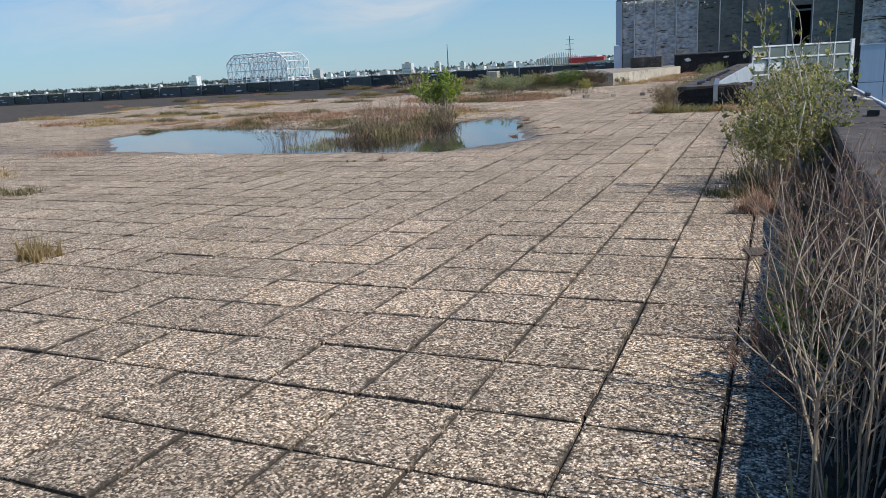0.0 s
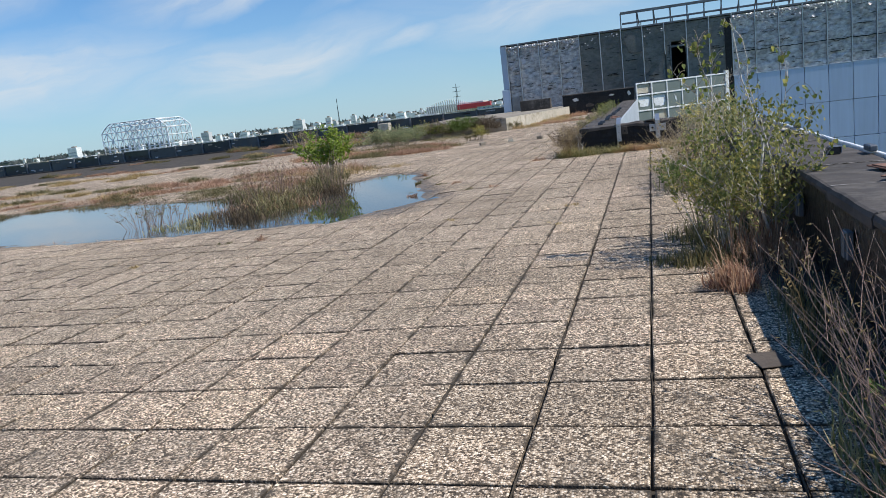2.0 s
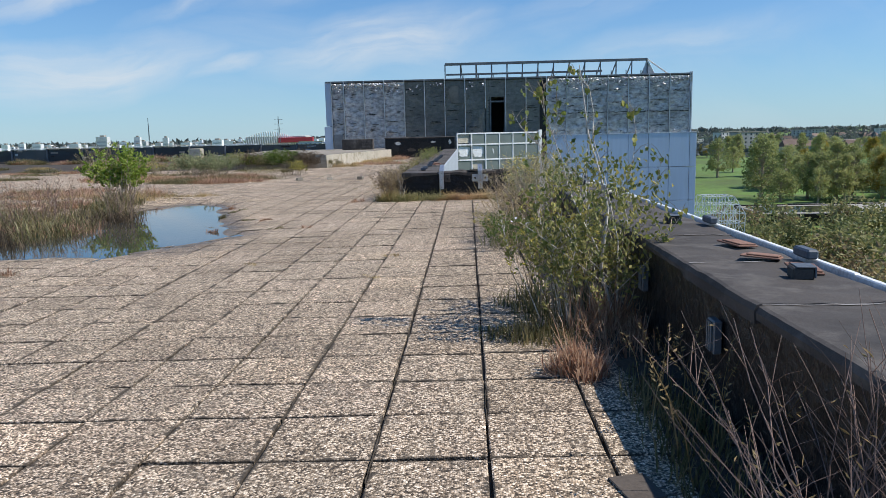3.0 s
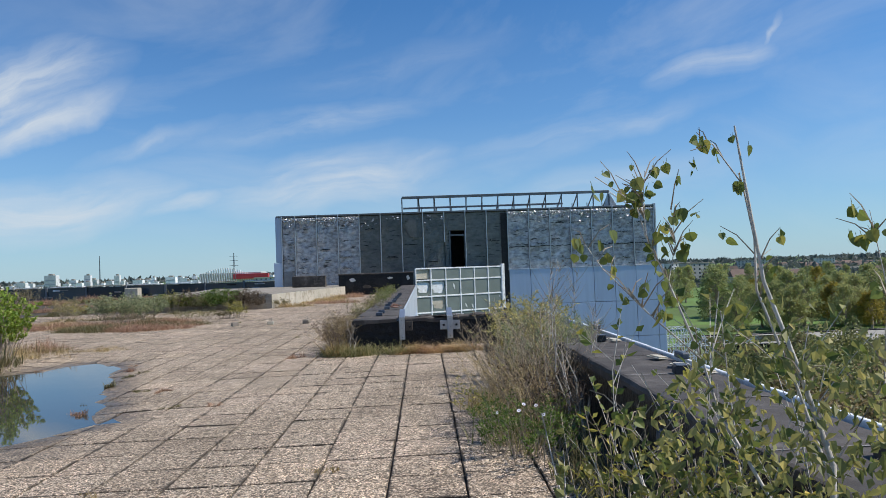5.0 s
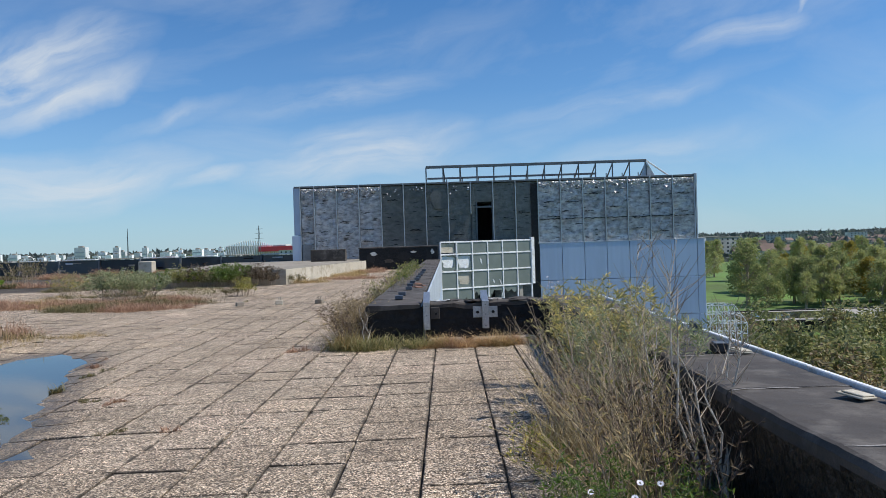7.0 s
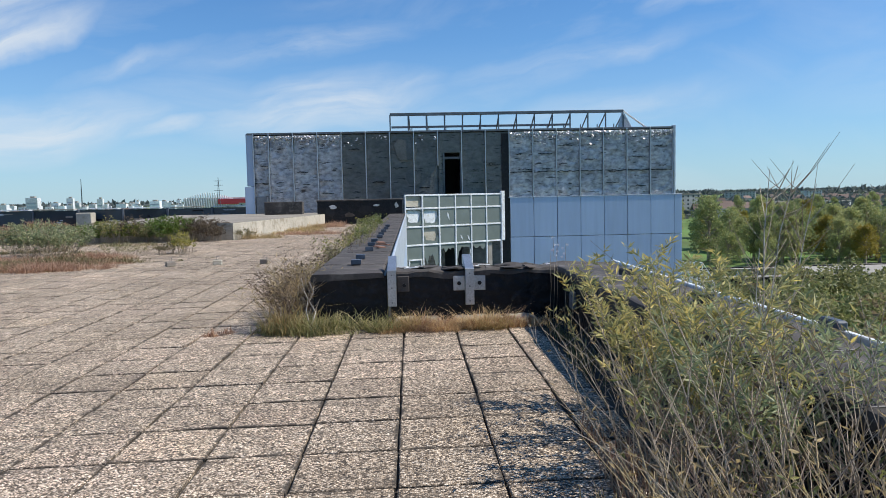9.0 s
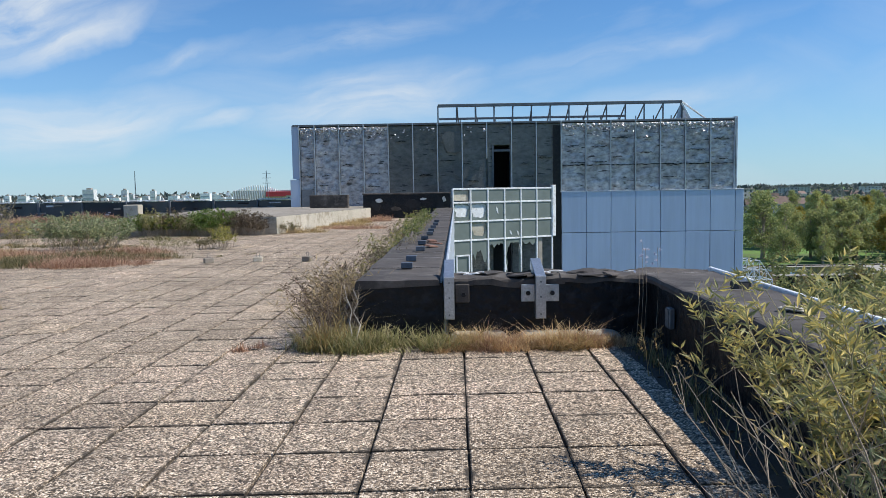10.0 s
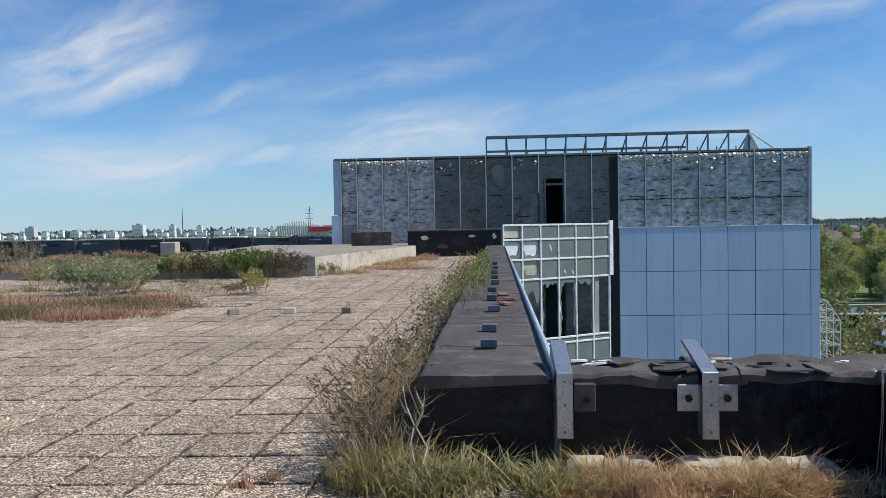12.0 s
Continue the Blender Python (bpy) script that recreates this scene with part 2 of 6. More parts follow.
def leaf_mat(name, a, c2, c3, rough=0.55):
    m, n, l, b = node_mat(name)
    geo = n.new("ShaderNodeNewGeometry")
    c = ramp(n, l, geo.outputs["Random Per Island"], [(0.0, a), (0.55, c2), (1.0, c3)])
    f = noise_tex(n, l, 6.0, 3)
    c = mixed(n, l, 1.0, c, ramp(n, l, f, [(0.3, (0.75, 0.75, 0.75)), (0.7, (1.2, 1.2, 1.2))]), "MULTIPLY")
    l.new(c, b.inputs["Base Color"])
    b.inputs["Roughness"].default_value = rough
    tr = n.new("ShaderNodeBsdfTranslucent")
    l.new(c, tr.inputs["Color"])
    mx = n.new("ShaderNodeMixShader")
    mx.inputs["Fac"].default_value = 0.44
    l.new(b.outputs["BSDF"], mx.inputs[1])
    l.new(tr.outputs["BSDF"], mx.inputs[2])
    l.new(mx.outputs["Shader"], n["Material Output"].inputs["Surface"])
    return m


def foil_mat(name, dark, light, shine, cell=1.4):
    """Crumpled insulation facing with dull foil and torn dark seams."""
    m, n, l, b = node_mat(name)
    f1 = noise_tex(n, l, 3.2, 7, 0.62, (1, 1, 1.6))
    f2 = noise_tex(n, l, 0.9, 3, 0.5)
    c = ramp(n, l, f1, [(0.32, dark), (0.62, light)])
    seam = noise_tex(n, l, 2.2, 3, 0.5, (0.8, 1, 4.5))
    c = mixed(n, l, ramp(n, l, seam, [(0.33, (1, 1, 1)), (0.36, (0, 0, 0))]), c, tuple(v * 0.35 for v in dark))
    c = mixed(n, l, 1.0, c, ramp(n, l, f2, [(0.3, (0.8, 0.8, 0.8)), (0.7, (1.15, 1.15, 1.15))]), "MULTIPLY")
    l.new(c, b.inputs["Base Color"])
    b.inputs["Roughness"].default_value, b.inputs["Metallic"].default_value = 0.5, shine
    bump(n, l, b, noise_tex(n, l, 5.0, 8, 0.66, (1, 1, 1.7)), 0.8, 0.05)
    return m


def panel_mat(name):
    """Smooth coated sheet, a little faded, with faint run marks."""
    m, n, l, b = node_mat(name)
    c = ramp(n, l, noise_tex(n, l, 0.35, 3, 0.5), [(0.3, (0.39, 0.475, 0.59)), (0.7, (0.43, 0.52, 0.635))])
    run = noise_tex(n, l, 2.4, 4, 0.6, (2.0, 1, 0.12))
    c = mixed(n, l, 1.0, c, ramp(n, l, run, [(0.35, (0.95, 0.95, 0.95)), (0.65, (1.04, 1.04, 1.04))]), "MULTIPLY")
    info = n.new("ShaderNodeObjectInfo")
    c = mixed(n, l, 1.0, c, ramp(n, l, info.outputs["Random"], [(0.0, (0.96, 0.96, 0.97)), (1.0, (1.04, 1.04, 1.04))]), "MULTIPLY")
    l.new(c, b.inputs["Base Color"])
    b.inputs["Roughness"].default_value = 0.4
    return m


M_SLAB = slab_mat("washed_gravel_slab", False)
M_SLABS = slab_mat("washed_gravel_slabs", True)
M_SOIL = surf("joint_soil", (0.035, 0.028, 0.02), (0.085, 0.068, 0.05), 1.2, 60, 0.95, relief=0.6, dist=0.01)
M_FELT = surf("bitumen_felt", (0.035, 0.03, 0.027), (0.1, 0.085, 0.073), 1.1, 120, 0.85, relief=0.45, dist=0.003, stain=(0.155, 0.138, 0.12))
M_FELT_BLACK = surf("black_bitumen", (0.005, 0.005, 0.006), (0.015, 0.0145, 0.0155), 3.0, 11, 0.4, relief=1.0, dist=0.03, stain=(0.026, 0.025, 0.025), stretch=(1, 1, 2.2))
M_FELT_BLACK.node_tree.nodes["Principled BSDF"].inputs["Specular IOR Level"].default_value = 0.3
M_SCUFF = surf("scuffed_mineral", (0.16, 0.15, 0.14), (0.34, 0.32, 0.30), 9, 80, 0.9)
M_CONC = surf("pale_concrete", (0.40, 0.36, 0.28), (0.58, 0.53, 0.43), 0.9, 30, 0.9, relief=0.4, stain=(0.22, 0.18, 0.12))
M_ALU = surf("dull_aluminium", (0.42, 0.44, 0.46), (0.58, 0.60, 0.62), 3.0, 60, 0.42, metal=0.85, relief=0.1)
M_WHITE = surf("white_painted_steel", (0.72, 0.73, 0.73), (0.87, 0.88, 0.87), 2.0, 40, 0.5, relief=0.1, stain=(0.45, 0.42, 0.36))
M_STEEL = surf("grey_steel", (0.10, 0.115, 0.13), (0.2, 0.215, 0.23), 1.5, 30, 0.5, metal=0.3, relief=0.1)
M_STEEL_L = surf("light_steel", (0.42, 0.46, 0.5), (0.6, 0.64, 0.68), 1.5, 30, 0.45, metal=0.2, relief=0.1)
M_BLUE = panel_mat("blue_grey_panel")
M_FOIL = foil_mat("grey_foil", (0.21, 0.203, 0.2), (0.6, 0.585, 0.575), 0.3)
M_FOIL_D = foil_mat("dark_board", (0.1, 0.105, 0.094), (0.17, 0.175, 0.157), 0.0)
M_SILVER = surf("torn_silver_foil", (0.4, 0.385, 0.37), (0.8, 0.78, 0.75), 6.0, 30, 0.38, metal=0.6, relief=0.9, dist=0.02)
# near-black colour stands in for the shade inside rooms and holes
M_SHADE_DARK = surf("shade_dark_interior", (0.012, 0.012, 0.013), (0.03, 0.03, 0.03), 0.6, 8, 0.9)
M_BROWN_CLAD = surf("rusty_tile", (0.16, 0.075, 0.05), (0.3, 0.17, 0.12), 5.0, 60, 0.85)
M_GROUND = surf("meadow", (0.08, 0.12, 0.026), (0.14, 0.25, 0.045), 0.02, 0.6, 0.95, relief=0.2, stain=(0.10, 0.095, 0.045))
M_ROAD = surf("pale_track", (0.26, 0.24, 0.2), (0.38, 0.35, 0.3), 0.05, 1.0, 0.95)
M_CITYWALL = surf("render_wall", (0.42, 0.4, 0.38), (0.7, 0.68, 0.64), 0.01, 0.3, 0.9, vary=0.3)
M_CITYROOF = surf("clay_roof", (0.12, 0.085, 0.07), (0.21, 0.145, 0.115), 0.02, 0.5, 0.9, vary=0.35)
M_RED = surf("red_cladding", (0.5, 0.04, 0.05), (0.62, 0.06, 0.07), 0.1, 2.0, 0.5)
M_BARK = surf("pale_bark", (0.36, 0.32, 0.27), (0.68, 0.63, 0.56), 14, 90, 0.85, relief=0.5, dist=0.002)
M_TWIG = surf("dry_twig", (0.24, 0.18, 0.125), (0.48, 0.40, 0.30), 5, 60, 0.9)
M_STALK = surf("golden_stalk", (0.38, 0.28, 0.14), (0.62, 0.49, 0.28), 5, 60, 0.85)
M_TWIG_RED = surf("russet_stalk", (0.14, 0.085, 0.065), (0.34, 0.245, 0.2), 5, 60, 0.9)
M_LEAF = leaf_mat("poplar_leaf", (0.075, 0.12, 0.03), (0.16, 0.205, 0.05), (0.46, 0.40, 0.08))
M_LEAF_Y = leaf_mat("yellowing_leaf", (0.16, 0.195, 0.052), (0.38, 0.36, 0.085), (0.74, 0.57, 0.11))
M_LEAF_O = leaf_mat("olive_leaf", (0.14, 0.165, 0.05), (0.28, 0.275, 0.085), (0.52, 0.44, 0.15))
M_WILLOW = leaf_mat("willow_leaf", (0.22, 0.24, 0.10), (0.46, 0.42, 0.17), (0.85, 0.66, 0.2))
M_LEAF_G = leaf_mat("green_leaf", (0.07, 0.13, 0.022), (0.135, 0.215, 0.036), (0.25, 0.32, 0.065))
M_LEAF_GREY = leaf_mat("grey_green_leaf", (0.18, 0.23, 0.115), (0.33, 0.37, 0.19), (0.52, 0.5, 0.27))
M_GRASS = leaf_mat("green_grass", (0.16, 0.165, 0.058), (0.32, 0.30, 0.125), (0.58, 0.49, 0.27))
M_RUSH = leaf_mat("rush", (0.098, 0.105, 0.042), (0.182, 0.161, 0.070), (0.308, 0.238, 0.112))
M_STRAW = leaf_mat("straw", (0.250, 0.175, 0.075), (0.475, 0.350, 0.163), (0.650, 0.500, 0.250), 0.8)
M_RUSSET = leaf_mat("russet_grass", (0.26, 0.14, 0.09), (0.48, 0.29, 0.19), (0.62, 0.44, 0.3), 0.8)
M_TREE_A = leaf_mat("tree_leaves_dark", (0.18, 0.225, 0.085), (0.32, 0.355, 0.13), (0.5, 0.48, 0.19))
M_TREE_B = leaf_mat("tree_leaves_light", (0.28, 0.32, 0.12), (0.44, 0.46, 0.18), (0.62, 0.55, 0.24))
M_TREE_C = leaf_mat("tree_leaves_gold", (0.245, 0.210, 0.035), (0.420, 0.333, 0.053), (0.525, 0.385, 0.088))
M_SCRUB = leaf_mat("scrub_brown", (0.2, 0.145, 0.08), (0.34, 0.26, 0.135), (0.42, 0.4, 0.17))
M_OLIVE_STEM = surf("willow_stem", (0.2, 0.17, 0.09), (0.44, 0.37, 0.2), 5, 60, 0.8)
M_OLD_LEAF = leaf_mat("dead_leaf", (0.06, 0.045, 0.03), (0.13, 0.095, 0.06), (0.24, 0.18, 0.11), 0.8)
M_BUSH = leaf_mat("bright_bush_leaf", (0.15, 0.24, 0.03), (0.29, 0.40, 0.06), (0.46, 0.50, 0.1))
M_LATTICE = surf("white_lattice_steel", (0.84, 0.85, 0.86), (0.9, 0.9, 0.9), 2.0, 40, 0.4, relief=0.05)
M_SCRUB_D = leaf_mat("scrub_dark_olive", (0.13, 0.15, 0.055), (0.23, 0.25, 0.09), (0.36, 0.34, 0.14))
M_SCRUB_O = leaf_mat("scrub_olive", (0.19, 0.19, 0.075), (0.32, 0.31, 0.13), (0.5, 0.45, 0.2))
# leaf colour greyed and blued to carry the haze of distance
M_FARWOOD_HAZED = leaf_mat("hazed_distant_wood", (0.08, 0.10, 0.095), (0.105, 0.125, 0.12), (0.14, 0.15, 0.135))
M_DRYGRASS = leaf_mat("dry_grass", (0.44, 0.27, 0.13), (0.64, 0.44, 0.24), (0.78, 0.62, 0.38), 0.8)
M_OLDFELT = surf("old_brown_felt", (0.07, 0.055, 0.045), (0.12, 0.098, 0.08), 3, 80, 0.9)
M_BOARD = surf("weathered_board", (0.10, 0.108, 0.10), (0.16, 0.168, 0.158), 2.0, 20, 0.8)
M_DUST = surf("dusty_screed", (0.23, 0.2, 0.16), (0.36, 0.32, 0.26), 0.8, 30, 0.95, stain=(0.16, 0.13, 0.09))
M_FLOWER = surf("white_petal", (0.7, 0.68, 0.76), (0.85, 0.83, 0.88), 30, 200, 0.6)


def water_mat():
    m, n, l, b = node_mat("puddle_water")
    b.inputs["Base Color"].default_value = (0.045, 0.045, 0.038, 1)
    b.inputs["Roughness"].default_value = 0.03
    b.inputs["IOR"].default_value = 1.45
    bump(n, l, b, noise_tex(n, l, 3.0, 3), 0.02, 0.02)
    return m


def glass_mat(name, tint, rough):
    m, n, l, b = node_mat(name)
    f = noise_tex(n, l, 1.5, 4)
    l.new(ramp(n, l, f, [(0.3, tuple(v * 0.8 for v in tint)), (0.7, tint)]), b.inputs["Base Color"])
    b.inputs["Roughness"].default_value = rough
    b.inputs["IOR"].default_value = 1.5
    return m


M_WATER = water_mat()
M_PANE = glass_mat("dusty_grey_pane", (0.18, 0.21, 0.197), 0.14)
M_BANDGLASS = glass_mat("blue_grey_glass_panel", (0.07, 0.09, 0.105), 0.16)
M_DKGLASS = glass_mat("dark_glass_panel", (0.05, 0.066, 0.075), 0.06)


# ---- mesh helpers ----
class Geo:
    """Vertices and faces of one mesh in the making."""

    def __init__(self):
        self.v, self.f = [], []

    def quad(self, *pts):
        k = len(self.v)
        self.v += [tuple(p) for p in pts]
        self.f.append(tuple(range(k, k + len(pts))))

    def box(self, x0, x1, y0, y1, z0, z1, b=0.0, m=None):
        """A box with chamfered edges of width b, optionally moved by m."""
        lo, hi = (x0, y0, z0), (x1, y1, z1)
        k, c = len(self.v), [(p + q) / 2 for p, q in zip(lo, hi)]
        pts = []
        if b <= 0:
            for s in range(8):
                pts.append([(hi if s >> a & 1 else lo)[a] for a in range(3)])
            faces = [(0, 2, 3, 1), (4, 5, 7, 6), (0, 1, 5, 4), (2, 6, 7, 3), (0, 4, 6, 2), (1, 3, 7, 5)]
        else:
            b = min(b, *[(q - p) * 0.45 for p, q in zip(lo, hi)])
            for s in range(8):
                for a in range(3):
                    pts.append([(hi[i] if s >> i & 1 else lo[i]) + (0 if i == a else (-b if s >> i & 1 else b)) for i in range(3)])
            faces = []
            for a in range(3):
                i, j = (a + 1) % 3, (a + 2) % 3
                for side in (0, 1):
                    base = side << a
                    faces.append([(base | p << i | q << j) * 3 + a for p, q in ((0, 0), (1, 0), (1, 1), (0, 1))])
                for p in (0, 1):
                    for q in (0, 1):
                        s0, s1 = p << i | q << j, p << i | q << j | 1 << a
                        faces.append([s0 * 3 + i, s1 * 3 + i, s1 * 3 + j, s0 * 3 + j])
            faces += [[s * 3, s * 3 + 1, s * 3 + 2] for s in range(8)]
        for fc in faces:
            p = [pts[i] for i in fc]
            u, w = [p[1][i] - p[0][i] for i in range(3)], [p[2][i] - p[0][i] for i in range(3)]
            nrm = (u[1] * w[2] - u[2] * w[1], u[2] * w[0] - u[0] * w[2], u[0] * w[1] - u[1] * w[0])
            mid = [sum(q[i] for q in p) / len(p) - c[i] for i in range(3)]
            fc = list(fc) if sum(n * d for n, d in zip(nrm, mid)) > 0 else list(fc)[::-1]
            self.f.append(tuple(k + i for i in fc))
        self.v += [tuple(m @ Vector(p)) if m else tuple(p) for p in pts]

    def tube(self, pts, r0, r1=None, sides=5, cap=True):
        """A tapering round bar along a polyline."""
        r1 = r0 if r1 is None else r1
        k, n = len(self.v), len(pts)
        pts = [Vector(p) for p in pts]
        for i, p in enumerate(pts):
            d = (pts[min(i + 1, n - 1)] - pts[max(i - 1, 0)]).normalized()
            up = Vector((0, 0, 1)) if abs(d.z) < 0.9 else Vector((1, 0, 0))
            u = d.cross(up).normalized()
            w = d.cross(u)
            r = r0 + (r1 - r0) * i / (n - 1)
            for s in range(sides):
                a = 2 * math.pi * s / sides
                self.v.append(tuple(p + u * (r * math.cos(a)) + w * (r * math.sin(a))))
        for i in range(n - 1):
            for s in range(sides):
                a, b = k + i * sides + s, k + i * sides + (s + 1) % sides
                self.f.append((a, b, b + sides, a + sides))
        if cap:
            self.f.append(tuple(k + s for s in range(sides))[::-1])
            self.f.append(tuple(k + (n - 1) * sides + s for s in range(sides)))

    def bar(self, p, q, w, h=None):
        """A square bar from p to q."""
        p, q, h = Vector(p), Vector(q), h or w
        d = q - p
        m = Matrix.Translation((p + q) / 2) @ d.to_track_quat("Y", "Z").to_matrix().to_4x4()
        self.box(-w / 2, w / 2, -d.length / 2, d.length / 2, -h / 2, h / 2, min(w, h) * 0.12, m)

    def blade(self, base, tip, bend, w):
        """A grass blade: a tapering strip bent over its middle."""
        b, t = Vector(base), Vector(tip)
        side = Vector((t.y - b.y, b.x - t.x, 0))
        side = side.normalized() * w if side.length > 1e-6 else Vector((w, 0, 0))
        mid = b.lerp(t, 0.55) + Vector((0, 0, bend))
        k = len(self.v)
        self.v += [tuple(b - side), tuple(b + side), tuple(mid + side * 0.8), tuple(mid - side * 0.8), tuple(t)]
        self.f += [(k, k + 1, k + 2, k + 3), (k + 3, k + 2, k + 4)]

    def leaf(self, p, d, length, width, rng, fold=0.25):
        """A folded leaf from p along d."""
        d = Vector(d).normalized()
        r = Vector((rng.uniform(-1, 1), rng.uniform(-1, 1), rng.uniform(-0.4, 1)))
        s = d.cross(r)
        s = s.normalized() if s.length > 1e-4 else Vector((1, 0, 0))
        nrm = s.cross(d)
        p = Vector(p)
        k = len(self.v)
        mid = p + d * length * 0.42
        self.v += [tuple(p), tuple(mid + s * width / 2 + nrm * width * fold), tuple(p + d * length), tuple(mid - s * width / 2 + nrm * width * fold)]
        self.f += [(k, k + 1, k + 2), (k, k + 2, k + 3)]

    def mesh(self, name):
        me = bpy.data.meshes.new(name)
        me.from_pydata(self.v, [], self.f)
        me.update()
        return me


def part(name, geo, material, parent=None, label="", smooth=False):
    """Links a Geo as one mesh object, under a thing or under a part."""
    me = geo.mesh(name)
    me.materials.append(material)
    if smooth:
        me.polygons.foreach_set("use_smooth", [True] * len(me.polygons))
    ob = new(name, me)
    if parent:
        ob.parent = parent
    return tagged(ob, label) if label else ob


def thing(name, place, label, category, group="", kind=""):
    ob = new(name)
    ob.empty_display_size = 0.1
    ob.matrix_world = Matrix.Translation(place)
    return tagged(ob, label, category, group, kind)


def box_part(name, dims, material, parent=None, b=0.01, label=""):
    g = Geo()
    g.box(*dims, b)
    return part(name, g, material, parent, label)


# ---- the roof's surface ----
PUDDLE = [(-16.2, 15.6), (-12.8, 13.0), (-9.8, 12.55), (-7.4, 12.5), (-5.2, 12.65), (-4.25, 13.9), (-4.95, 16.2),
          (-5.75, 18.9), (-6.6, 19.5), (-7.3, 18.0), (-8.6, 17.4), (-10.0, 17.5), (-12.4, 17.5), (-14.3, 19.6), (-17.0, 18.6)]
WATER_Z = -0.035


def in_puddle(x, y):
    """Signed distance to the puddle's rim, positive within it."""
    inside, best = False, 1e9
    for (ax, ay), (bx, by) in zip(PUDDLE, PUDDLE[1:] + PUDDLE[:1]):
        if (ay > y) != (by > y) and x < (bx - ax) * (y - ay) / (by - ay) + ax:
            inside = not inside
        ux, uy = bx - ax, by - ay
        f = max(0, min(1, ((x - ax) * ux + (y - ay) * uy) / (ux * ux + uy * uy)))
        best = min(best, math.hypot(ax + f * ux - x, ay + f * uy - y))
    return best if inside else -best


def gz(x, y):
    """Height of the paving: it falls to the left and forward of the walk, with a shallow basin."""
    sx = 0.012 + 0.003 * min(1, max(0, (y - 8) / 5))
    zc = 0.004 * (y - 8) if y < 8 else (0.009 * (y - 8) if y < 16 else 0.072 + 0.005 * (min(y, 60) - 16))
    z = zc + sx * max(x, -4.0)
    if -19 < x < -3 and 10.5 < y < 22:
        d = in_puddle(x, y) + 0.3 * noise.noise((x * 1.1, y * 1.1, 0)) + 0.2 * noise.noise((x * 2.7, y * 2.7, 5))
        f = max(0.0, min(1.0, (d + 0.9) / 1.5))
        f = f * f * (3 - 2 * f)
        z = z + (WATER_Z - 0.03 - z) * f if z > WATER_Z - 0.03 or f > 0 else z
    return z



# bed under the paving, one sheet with the walls of the block below it
g = Geo()
xs = [-110, -60, -40, -30, -24] + [-20 + 0.5 * i for i in range(42)] + [1.2]
ys = [-8 + 0.5 * i for i in range(54)] + [18.9]
for grid_x, grid_y in ((xs, ys), ([v for v in xs if v < -1.2] + [-1.2], [18.9, 19.5, 20, 20.5, 21, 22, 25, 30, 36, 42, 47, 52])):
    k = len(g.v)
    for yy in grid_y:
        for xx in grid_x:
            g.v.append((xx, yy, gz(xx, yy) - 0.022))
    nx = len(grid_x)
    for jj in range(len(grid_y) - 1):
        for ii in range(nx - 1):
            a = k + jj * nx + ii
            g.f.append((a, a + 1, a + 1 + nx, a + nx))
floor = part("floor", g, M_SOIL)
tagged(floor, "flat roof paved with square washed gravel slabs", "floor", kind="structure")

